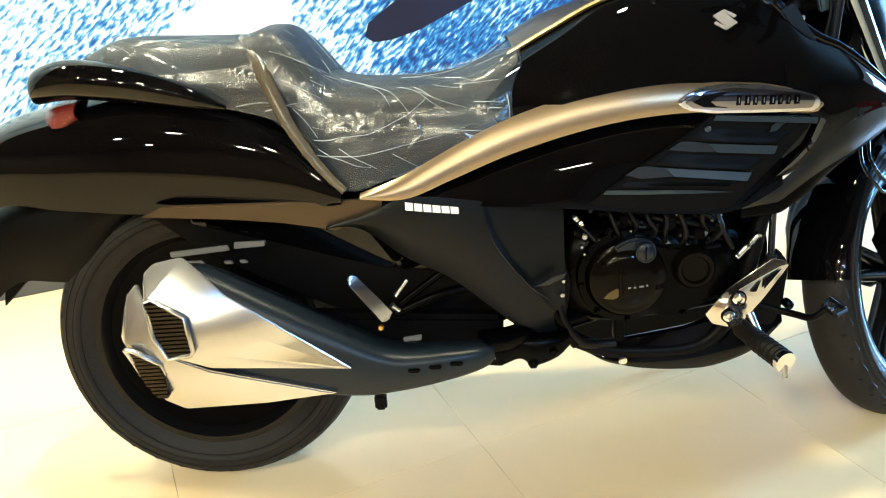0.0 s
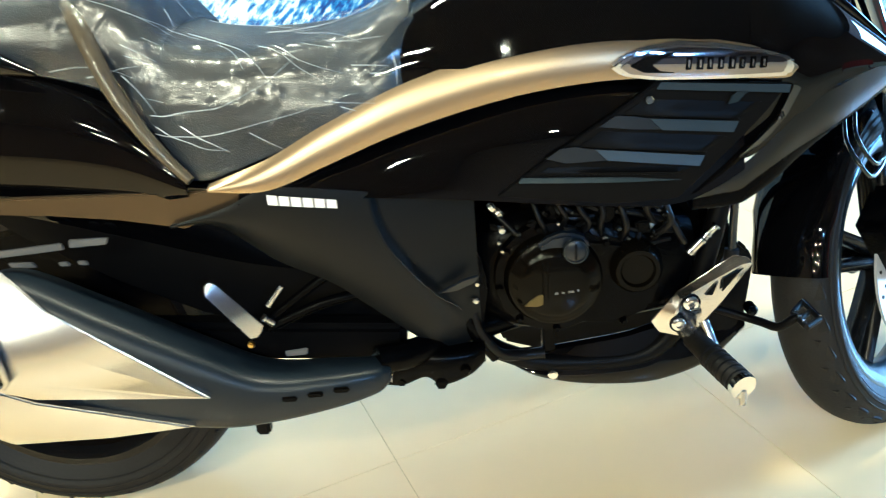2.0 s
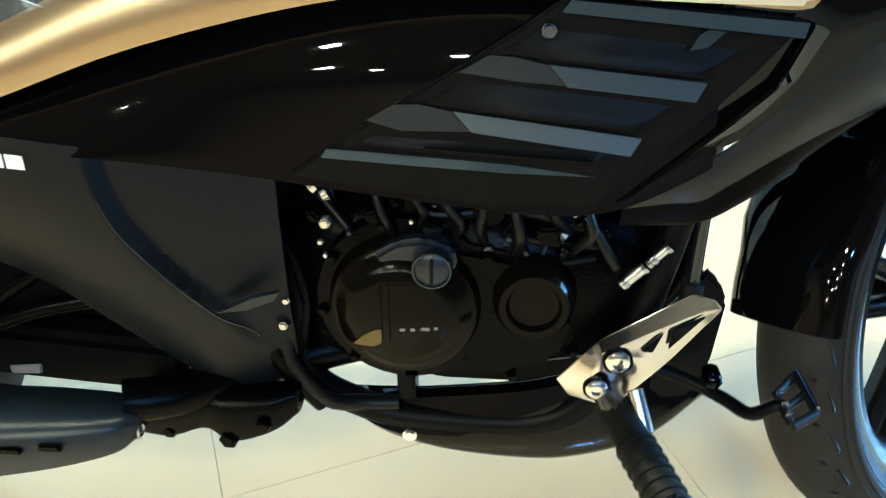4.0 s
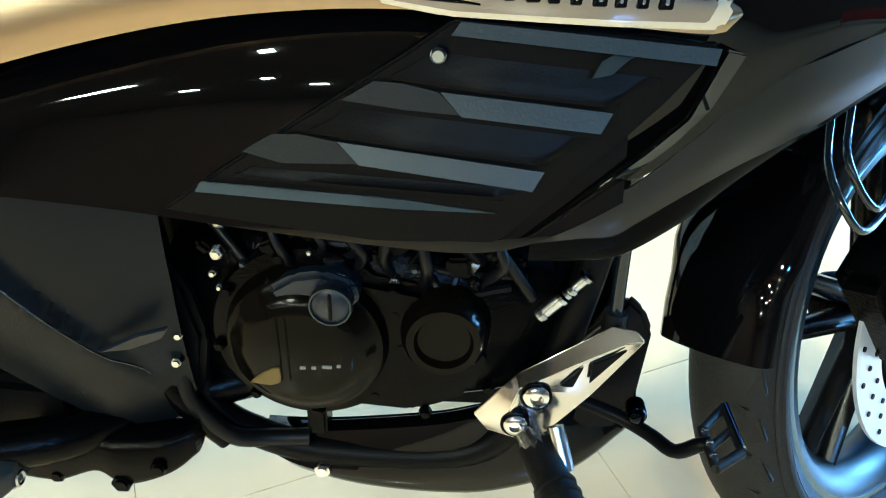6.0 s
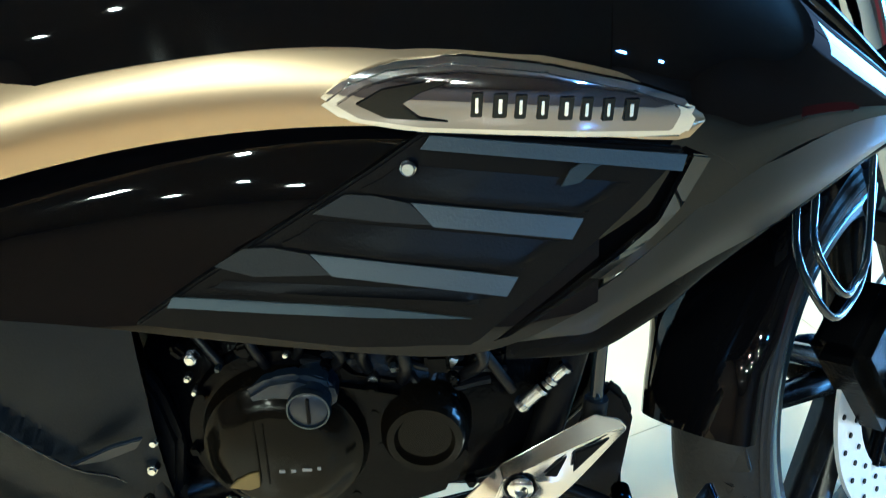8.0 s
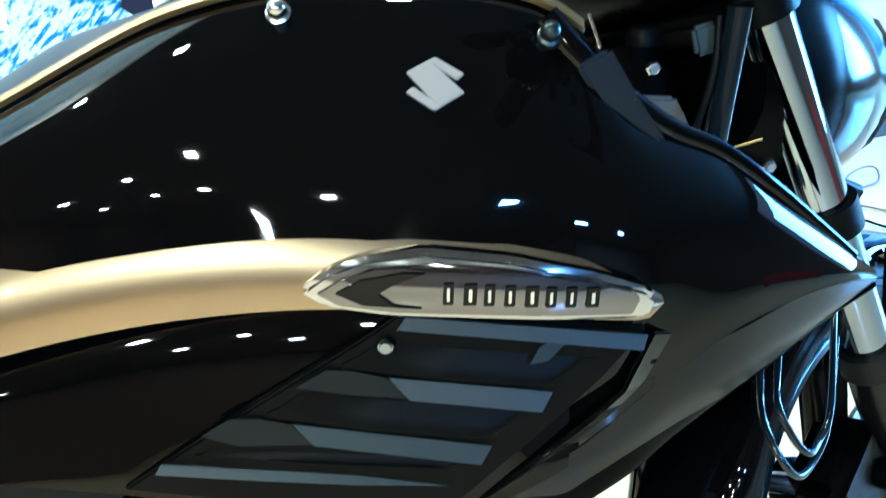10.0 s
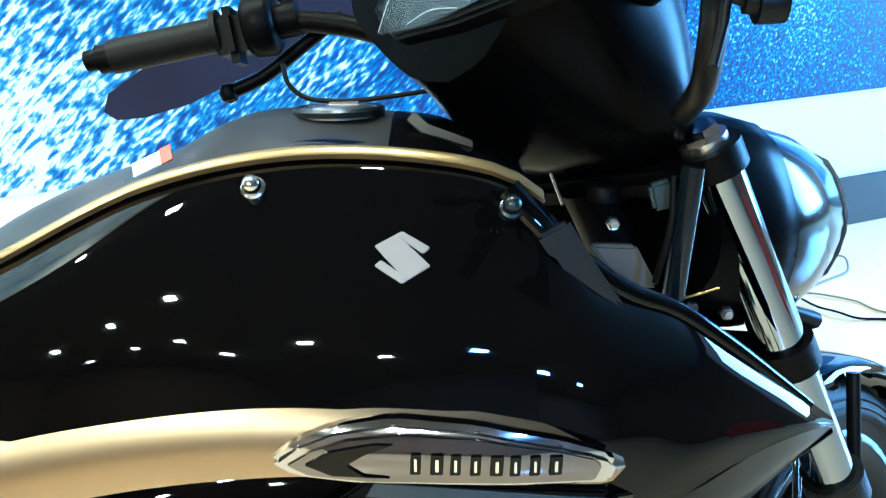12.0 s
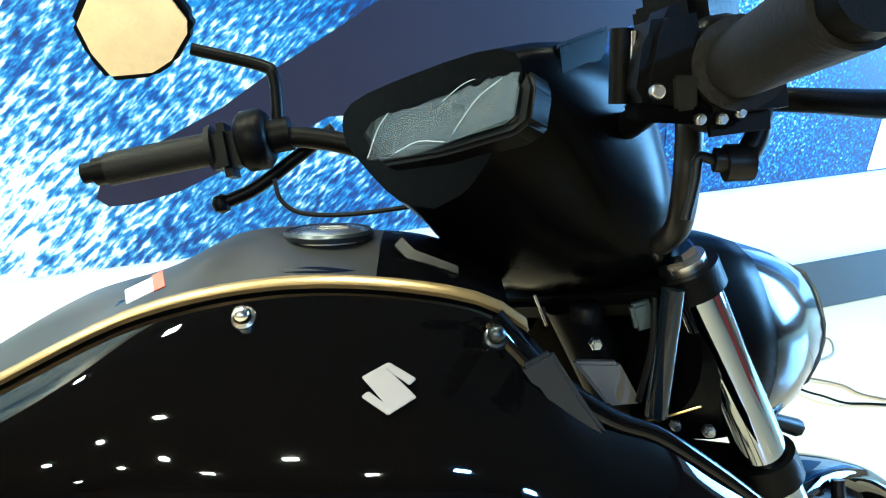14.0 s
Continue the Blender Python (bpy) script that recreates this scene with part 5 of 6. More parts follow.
for pts, r in ((((0.71, -0.12, 0.372), (0.715, -0.125, 0.33), (0.745, -0.115, 0.282), (0.78, -0.10, 0.268), (0.815, -0.095, 0.266)), 0.009),
               (((0.75, -0.10, 0.50), (0.78, -0.115, 0.47), (0.80, -0.115, 0.44)), 0.004),
               (((0.86, -0.10, 0.52), (0.90, -0.11, 0.50), (0.95, -0.11, 0.49), (1.0, -0.10, 0.47)), 0.006),
               (((0.92, -0.11, 0.53), (0.98, -0.12, 0.50), (1.02, -0.11, 0.44)), 0.005),
               (((0.80, -0.09, 0.55), (0.85, -0.10, 0.50), (0.90, -0.105, 0.48)), 0.007)):
    part("engine_hose", tube(pts, r, 8, 18), CABLE, engine)
for y in (-0.09, 0.09):
    part("frame_tube", joined(tube([(1.12, y * 0.4, 0.72), (1.09, y * 0.8, 0.55), (1.06, y, 0.42), (1.03, y, 0.32), (0.97, y, 0.252), (0.84, y, 0.246), (0.77, y, 0.262), (0.72, y, 0.30), (0.70, y, 0.40), (0.68, y, 0.56)], 0.015, 12, 50)), SATIN, bike, "black steel frame tube")
part("inner_bracket", plate([(1.136, 0.795), (1.178, 0.793), (1.199, 0.754), (1.169, 0.752)], 0.0, 0.012, 0.003), LGREY, bike, "light grey bracket inside the steering head")
part("steering_stem", tube([(1.214, -0.03, 0.866), (1.203, -0.03, 0.755)], 0.010, 16), HOSE, bike, "dark steel steering stem")
part("stem_cable", tube([(1.197, -0.034, 0.860), (1.196, -0.036, 0.82), (1.186, -0.034, 0.770)], 0.003, 8, 14), CABLE, bike)
part("key_barrel", turned([(0.0001, 0.004), (0.010, 0.004), (0.014, 0.0), (0.014, -0.012), (0.0001, -0.012)], 20, "z", (1.144, -0.02, 0.850)), SATIN, bike, "black ignition barrel")
part("head_pin", tube([(1.098, -0.032, 0.864), (1.108, -0.032, 0.838)], 0.0015, 8), CHROME, bike, "thin bright pin")
part("head_connector", box(1.192, -0.02, 0.842, 0.02, 0.012, 0.024, 0.003, Euler((0, radians(-15), 0)).to_matrix()), material("teal_grey_connector", (0.03, 0.045, 0.05), 0.35), bike, "teal-grey wire connector")
for x, z, r in ((1.149, 0.822, 0.006), (1.218, 0.748, 0.005), (1.247, 0.742, 0.006)):
    part("head_bolt", bolt(x, -0.034, z, r, 0.008, True), STEEL, bike)
part("head_wire", tube([(1.19, -0.03, 0.75), (1.215, -0.034, 0.757), (1.24, -0.034, 0.764)], 0.001, 7, 12), BRASS, bike)
part("frame_backing", plate([(0.66, 0.60), (0.66, 0.36), (0.76, 0.36), (0.80, 0.40), (0.98, 0.36), (1.06, 0.335), (1.086, 0.345), (1.098, 0.408), (1.10, 0.50), (1.06, 0.62)], 0.02, 0.01, 0.003), SATIN, bike, "black frame web behind the engine")
part("pivot_plate", plate([(0.675, 0.46), (0.705, 0.475), (0.725, 0.44), (0.735, 0.39), (0.725, 0.33), (0.70, 0.30), (0.67, 0.33), (0.665, 0.40)], -0.115, 0.02, 0.006), SATIN, bike, "black frame pivot plate")

# belly cover
rows = []
for x, top, low, out in spline([(0.762, 0.250, 0.246, -0.088), (0.80, 0.262, 0.226, -0.100), (0.86, 0.272, 0.212, -0.106), (0.94, 0.284, 0.206, -0.107), (1.0, 0.298, 0.210, -0.104), (1.07, 0.300, 0.232, -0.094), (1.13, 0.312, 0.268, -0.064)], 40):
    k = min(1.0, (top - low) / 0.05)
    ring = [(out + 0.016 * k, top), (out + 0.009 * k, top * 0.7 + low * 0.3), (out + 0.003 * k, top * 0.35 + low * 0.65), (out, low + 0.012 * k), (out + 0.003, low + 0.004 * k), (out + 0.012, low), (out + 0.040, low + 0.012 * k), (out + 0.042, top - 0.004 * k), (out + 0.030, top + 0.002 * k)]
    rows.append([(x, y, z) for y, z in ring])
bm = sheet(rows, 0, True)
bmesh.ops.holes_fill(bm, edges=[e for e in bm.edges if e.is_boundary])
part("belly_cover", bm, GLOSS, bike, "gloss black slim cover under the engine")
part("belly_cover_far", plate([(0.73, 0.30), (0.76, 0.20), (0.84, 0.175), (1.02, 0.175), (1.12, 0.24), (1.13, 0.31)], 0.075, 0.014, 0.005), SATIN, bike, "black cover on the far side of the engine")
part("belly_bolt", bolt(0.827, -0.104, 0.2335, 0.0085, 0.006), CHROME, bike)

# rider's foot peg with bright heel plate, brake pedal
heel = part("heel_plate", facets({
    "a": (0.972, -0.118, 0.321), "b": (1.010, -0.116, 0.366), "c": (1.089, -0.116, 0.419), "d": (1.110, -0.116, 0.414), "e": (1.117, -0.118, 0.405), "f": (1.076, -0.120, 0.348),
    "g": (1.039, -0.120, 0.304), "h": (1.013, -0.118, 0.294), "i": (0.985, -0.116, 0.301), "j": (1.012, -0.129, 0.3585), "k": (1.099, -0.125, 0.4065), "l": (1.0, -0.128, 0.318)},
    ("b c d e k j", "a b j l", "i a l h", "j k e f", "l j f g h"), 0.010, 0.0012), BRIGHT, bike, "polished triangular footrest bracket")
part("plate_window", plate([(1.047, 0.363), (1.066, 0.384), (1.058, 0.362)], -0.1285, 0.004, 0.0008), SATIN, heel)
part("plate_window", plate([(1.072, 0.387), (1.101, 0.402), (1.072, 0.366)], -0.1275, 0.004, 0.0008), SATIN, heel)
for x, z, r in ((1.027, 0.352, 0.0125), (1.010, 0.320, 0.0115)):
    part("bolt_seat", turned([(r * 1.03, -0.0035), (r * 1.14, -0.0028), (r * 1.14, 0.004), (r * 1.05, 0.004)], 24, "y", (x, -0.127, z), True), CAST, heel)
    part("plate_bolt", turned([(0.0001, -0.004), (r * 0.42, -0.004), (r * 0.46, -0.007), (r * 0.8, -0.0062), (r, -0.003), (r, 0.004)], 22, "y", (x, -0.127, z)), CHROME, heel, "large chrome socket bolt")
peg = part("rider_peg", tube([(1.03, -0.135, 0.300), (1.045, -0.175, 0.290), (1.068, -0.240, 0.280)], 0.017, 14), GRIPM, bike, "ribbed black rubber foot peg")
for k in range(7):
    f = k / 6
    part("peg_rib", moved(turned([(0.0165, -0.003), (0.0195, -0.002), (0.0195, 0.002), (0.0165, 0.003)], 14, "z", (0, 0, 0), True), Matrix.Translation((1.045 + 0.023 * f, -0.175 - 0.065 * f, 0.290 - 0.010 * f)) @ Vector((0.33, -0.93, -0.15)).to_track_quat("Z", "Y").to_matrix().to_4x4()), GRIPM, peg)
part("peg_tip", tube([(1.066, -0.238, 0.281), (1.069, -0.247, 0.279)], 0.019, 14), CHROME, peg)
part("peg_feeler", tube([(1.069, -0.243, 0.272), (1.069, -0.246, 0.252)], 0.005, 8), STEEL, peg)
part("peg_mount", joined(tube([(1.02, -0.12, 0.31), (1.035, -0.15, 0.298)], 0.014, 10), tube([(1.045, -0.135, 0.325), (1.055, -0.155, 0.292)], 0.008, 8)), STEEL, peg)
pedal = part("brake_pedal", tube([(1.05, -0.100, 0.335), (1.103, -0.110, 0.3186), (1.129, -0.130, 0.3155), (1.146, -0.152, 0.317), (1.163, -0.160, 0.332), (1.172, -0.160, 0.334)], 0.0065, 10, 24), SATIN, bike, "black brake pedal with open tread pad")
PAD = [(1.169, -0.143, 0.334), (1.196, -0.110, 0.334), (1.195, -0.172, 0.336), (1.170, -0.190, 0.334)]
part("pedal_pad", joined(*[tube([p, q], 0.0045, 8) for p, q in zip(PAD, PAD[1:] + PAD[:1])], tube([(1.170, -0.166, 0.334), (1.195, -0.142, 0.335)], 0.004, 8)), GRIPM, pedal)
part("pad_edge", tube([(1.196, -0.112, 0.3385), (1.1955, -0.171, 0.3405)], 0.0022, 8), DCHROME, pedal)
for y in (-0.150, -0.165, -0.180):
    part("pad_stud", moved(box(0, 0, 0, 0.006, 0.004, 0.006, 0.001), Matrix.Translation((1.1695, y, 0.339))), STEEL, pedal)
part("pedal_knob", turned([(0.0001, -0.010), (0.005, -0.0095), (0.008, -0.006), (0.0085, 0.0), (0.0085, 0.012), (0.0001, 0.012)], 18, "y", (1.117, -0.122, 0.333)), SHELLC, pedal, "dark polished pedal knob")
part("stay_plate", plate([(1.090, 0.40), (1.1056, 0.427), (1.122, 0.412), (1.131, 0.391), (1.124, 0.32), (1.11, 0.28), (1.06, 0.27), (1.07, 0.34)], -0.082, 0.014, 0.005), SATIN, bike, "black stay plate behind the footrest")
cylinder = part("master_cylinder", joined(tube([(1.026, -0.112, 0.424), (1.043, -0.112, 0.442)], 0.0065, 12), tube([(1.050, -0.112, 0.449), (1.062, -0.112, 0.462)], 0.005, 12)), STEEL, bike, "small steel rear brake cylinder")
for x, r in ((1.028, 0.0078), (1.043, 0.0085), (1.047, 0.0068), (1.051, 0.0075), (1.062, 0.0072)):
    part("cylinder_collar", tube([(x, -0.112, 0.426 + (x - 1.028) * 1.06), (x + 0.0025, -0.112, 0.4287 + (x - 1.028) * 1.06)], r, 8), DCHROME, cylinder)
part("stay_rod", tube([(1.0975, -0.088, 0.56), (1.0955, -0.088, 0.470), (1.094, -0.092, 0.412)], 0.006, 12, 10), HOSE, bike, "slim black stay rod")
part("rod_collar", tube([(1.094, -0.092, 0.418), (1.092, -0.094, 0.385)], 0.0105, 14), GRIPM, bike)
part("side_stand", tube([(0.95, 0.09, 0.27), (0.99, 0.20, 0.13), (1.0, 0.27, 0.045)], 0.012, 10), SATIN, bike, "black side stand")

# fork, fender, lamps and bars turn with the steering
fork = part("front_fork", steered(joined(tube([AX_O + AX_DIR * 0.70, AX_O + AX_DIR * 0.945], 0.026, 18))), SATIN, bike, "telescopic front fork with chrome tubes turned left")
OFF = 0.041


def fork_pt(y, s, off=OFF):
    """A point beside the steering axis: s along it from the ground, off ahead of it."""
    p = AX_O + AX_DIR * s + Vector((math.cos(radians(RAKE)), 0, math.sin(radians(RAKE)))) * off
    p.y = y
    return p


for y in (-0.1, 0.1):
    part("fork_tube", steered(tube([fork_pt(y, 0.52), fork_pt(y, 0.945)], 0.0235, 28)), DCHROME, fork, "chrome fork tube")
    part("fork_slider", steered(tube([fork_pt(y, 0.29), fork_pt(y, 0.545)], 0.027, 20)), RIMM, fork, "black fork slider")
    part("dust_seal", steered(tube([fork_pt(y, 0.54), fork_pt(y, 0.57)], 0.031, 20)), GRIPM, fork)
    part("fork_cap", steered(tube([fork_pt(y, 0.952), fork_pt(y, 0.966)], 0.016, 6)), CHROME, fork, "chrome fork cap nut")
    part("cap_collar", steered(tube([fork_pt(y, 0.945), fork_pt(y, 0.956)], 0.021, 20)), STEEL, fork)
for at, thick in ((0.924, 0.024), (0.71, 0.03)):
    slab = box(0, 0, 0, 0.062, 0.20, thick, 0.007)
    moved(slab, Matrix.Translation(fork_pt(0, at + thick / 2, 0.026)) @ Matrix.Rotation(radians(-RAKE), 4, "Y"))
    part("fork_clamp", steered(joined(slab, tube([fork_pt(-0.1, at), fork_pt(-0.1, at + thick)], 0.030, 20), tube([fork_pt(0.1, at), fork_pt(0.1, at + thick)], 0.030, 20))), SATIN, fork, "black fork clamp")
for y in (-0.1, 0.1):
    part("clamp_bolt", steered(moved(bolt(0, 0, 0, 0.006, 0.006, True), Matrix.Translation(fork_pt(y * 0.72, 0.949, 0.05)) @ Matrix.Rotation(radians(-RAKE), 4, "Y") @ Matrix.Rotation(radians(-90), 4, "X"))), STEEL, fork)
fender_rows = []
for i in range(25):
    a = radians(20 + 150 * i / 24)
    r = 0.318
    row = []
    for k in range(13):
        b = math.pi * k / 12
        row.append((AXLE_F[0] + (r - 0.02 + 0.022 * math.sin(b) ** 0.6) * math.cos(a), -0.068 * math.cos(b) * (1 if 2 < i < 22 else 0.9), AXLE_F[2] + (r - 0.02 + 0.022 * math.sin(b) ** 0.6) * math.sin(a)))
    fender_rows.append(row)
part("front_fender", steered(sheet(fender_rows, 0.004)), GLOSS, fork, "gloss black front mudguard")
part("fender_stay", steered(joined(tube([(AXLE_F[0], -0.074, 0.46), (AXLE_F[0] + 0.02, -0.076, 0.60)], 0.008, 8), tube([(AXLE_F[0] - 0.02, -0.074, 0.46), (AXLE_F[0] - 0.06, -0.074, 0.60)], 0.008, 8))), RIMM, fork)
part("brake_caliper", steered(joined(box(AXLE_F[0] - 0.095, -0.072, 0.365, 0.10, 0.06, 0.15, 0.014, Euler((0, radians(-35), 0)).to_matrix()), tube([(AXLE_F[0] - 0.08, -0.112, 0.385), (AXLE_F[0] - 0.08, -0.10, 0.385)], 0.016, 12), tube([(AXLE_F[0] - 0.11, -0.112, 0.345), (AXLE_F[0] - 0.11, -0.10, 0.345)], 0.016, 12))), CAST, fork, "black brake caliper")
part("axle_nut", steered(tube([(AXLE_F[0], -0.11, AXLE_F[2]), (AXLE_F[0], -0.06, AXLE_F[2])], 0.014, 6)), STEEL, fork)
for pts in (((1.235, -0.08, 0.66), (1.227, -0.12, 0.59), (1.221, -0.15, 0.575), (1.227, -0.17, 0.558), (1.242, -0.17, 0.541), (1.262, -0.15, 0.54), (1.284, -0.12, 0.554), (1.31, -0.06, 0.60)),
            ((1.25, -0.08, 0.66), (1.239, -0.12, 0.60), (1.230, -0.15, 0.588), (1.240, -0.16, 0.567), (1.253, -0.16, 0.554), (1.269, -0.14, 0.553), (1.284, -0.12, 0.568), (1.31, -0.05, 0.62))):
    part("front_hose", tube(pts, 0.0030, 8, 30), HOSE, fork, "glossy dark brake hose loop")

# headlamp nacelle and instrument cowl
def steer_loft(stations, nu, nv, thick, mirror=True):
    bm = loft(stations, nu, nv, 0, mirror)
    bmesh.ops.remove_doubles(bm, verts=bm.verts, dist=1e-4)
    bmesh.ops.holes_fill(bm, edges=[e for e in bm.edges if e.is_boundary])
    return steered(bm)


nacelle = part("headlamp_shell", steer_loft([
    (1.19, [(0.0, 0.74), (-0.06, 0.745), (-0.095, 0.78), (-0.10, 0.83), (-0.08, 0.89), (0, 0.91)]),
    (1.26, [(0.0, 0.70), (-0.075, 0.71), (-0.115, 0.765), (-0.118, 0.83), (-0.09, 0.885), (0, 0.905)]),
    (1.34, [(0.0, 0.69), (-0.075, 0.70), (-0.115, 0.755), (-0.118, 0.815), (-0.09, 0.87), (0, 0.888)]),
    (1.42, [(0.0, 0.70), (-0.065, 0.712), (-0.098, 0.76), (-0.10, 0.805), (-0.078, 0.845), (0, 0.858)])], 22, 30, 0.004), SHELLC, bike, "dark chrome headlamp shell")
part("lamp_back", steer_loft([
    (1.18, [(0.0, 0.735), (-0.065, 0.74), (-0.10, 0.775), (-0.105, 0.83), (-0.085, 0.895), (0, 0.915)]),
    (1.24, [(0.0, 0.70), (-0.078, 0.71), (-0.118, 0.765), (-0.121, 0.83), (-0.094, 0.892), (0, 0.912)]),
    (1.272, [(0.0, 0.692), (-0.080, 0.702), (-0.121, 0.760), (-0.124, 0.826), (-0.096, 0.886), (0, 0.906)])], 14, 30, 0.004), COWLM, nacelle, "black rear cover of the headlamp")
part("headlamp_lens", steer_loft([
    (1.418, [(0.0, 0.698), (-0.067, 0.71), (-0.101, 0.76), (-0.103, 0.806), (-0.08, 0.848), (0, 0.861)]),
    (1.46, [(0.0, 0.74), (-0.03, 0.745), (-0.055, 0.77), (-0.055, 0.80), (-0.04, 0.82), (0, 0.825)])], 6, 24, 0.003), GLASS, nacelle, "clear headlamp lens")
dash = part("instrument_cowl", steer_loft([
    (0.992, [(0.0, 0.95), (-0.045, 0.962), (-0.09, 1.0), (-0.112, 1.03), (-0.095, 1.055), (0, 1.06)]),
    (1.03, [(0.0, 0.925), (-0.05, 0.935), (-0.10, 0.985), (-0.118, 1.03), (-0.10, 1.06), (0, 1.066)]),
    (1.09, [(0.0, 0.875), (-0.06, 0.885), (-0.105, 0.93), (-0.115, 1.02), (-0.095, 1.062), (0, 1.07)]),
    (1.15, [(0.0, 0.86), (-0.065, 0.865), (-0.105, 0.90), (-0.108, 1.0), (-0.085, 1.05), (0, 1.062)]),
    (1.20, [(0.0, 0.86), (-0.05, 0.866), (-0.082, 0.90), (-0.082, 0.97), (-0.06, 1.01), (0, 1.02)])], 30, 30, 0.004), COWLM, bike, "matt black instrument cowl between the bars")
DASH_Z, DASH_X = Vector((-0.92, 0, 0.38)).normalized(), Vector((0.38, 0, 0.92)).normalized()
DASH_M = Matrix.Translation((0.991, -0.008, 1.018)) @ Matrix((DASH_X, DASH_Z.cross(DASH_X), DASH_Z)).transposed().to_4x4()


def dash_plate(outline, low, high, bevel):
    """A slab lying on the display's plane from an outline in its own up and sideways directions."""
    bm = bmesh.new()
    f = bm.faces.new([bm.verts.new((a, b, low)) for a, b in outline])
    for v in bmesh.ops.extrude_face_region(bm, geom=[f])["geom"]:
        if isinstance(v, bmesh.types.BMVert):
            v.co.z = high
    bmesh.ops.recalc_face_normals(bm, faces=bm.faces)
    bmesh.ops.bevel(bm, geom=bm.edges[:], offset=bevel, segments=3, affect="EDGES", clamp_overlap=True)
    return steered(moved(bm, DASH_M))


SCREEN = [(0.005, 0.088), (0.03, 0.072), (0.028, 0.034), (0.024, -0.08), (0.017, -0.1), (0.004, -0.108), (-0.021, -0.108), (-0.027, -0.095), (-0.029, -0.019), (-0.025, 0.05)]
part("display_rim", dash_plate([(a * 1.12, b * 1.06) for a, b in SCREEN], -0.02, 0.002, 0.003), SATIN, dash, "black display surround")
screen = part("display", dash_plate(SCREEN, -0.01, 0.005, 0.004), DISPLAY, dash, "blank grey-green display under creased film")
# the display film's bright streaks, drawn as pale tubes
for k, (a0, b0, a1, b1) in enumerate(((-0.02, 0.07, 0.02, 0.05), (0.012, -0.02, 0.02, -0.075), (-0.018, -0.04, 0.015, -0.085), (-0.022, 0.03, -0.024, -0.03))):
    part("film_glint", steered(moved(tube([(a0, b0, 0.0055), ((a0 + a1) / 2 + 0.004, (b0 + b1) / 2, 0.0075), (a1, b1, 0.0055)], 0.00035, 6, 12), DASH_M)), CREASE_GLINT, screen)
rows = []
for i in range(19):
    row = []
    for k in range(45):
        a, b = -0.024 + 0.045 * i / 18, -0.102 + 0.172 * k / 44
        n = noise.noise(Vector((a * 55, b * 38, 2.0)) + 0.8 * Vector(noise.noise_vector(Vector((a * 30, b * 30, 7)))))
        row.append((a - 0.004 * math.cos(b * 30), b, 0.0052 + 0.003 * math.sin(math.pi * i / 18) ** 0.5 * math.sin(math.pi * k / 44) ** 0.5 * max(0.0, 0.22 - abs(n)) / 0.22))
    rows.append(row)
part("display_film", steered(moved(sheet(rows, 0), DASH_M)), FILM, dash, "crumpled clear film over the display")
part("cowl_ear", steered(moved(plate([(1.026, 1.053), (1.095, 1.073), (1.084, 1.047), (1.025, 1.028)], -0.118, 0.022, 0.003), Matrix())), COWLM, dash, "blue-grey upper edge of the cowl")

# handlebar with grips, switches, levers, mirrors
MN = Vector((0.092, -0.988, -0.124)).normalized()
MX = (-MN).cross(Vector((0, 0, 1))).normalized()
MIRROR_AXES = Matrix((MX, -MN, MX.cross(-MN))).transposed()


def bar_pts(s):
    r = 0.057 if s > 0 else 0.0
    return [(1.10, 0, 0.985), (1.105, s * 0.06, 0.985), (1.10, s * 0.12, 0.995), (1.04, s * 0.20, 1.005 + r * 0.6), (0.985, s * 0.262, 0.995 + r), (0.85, s * 0.385, 0.985 + r)]


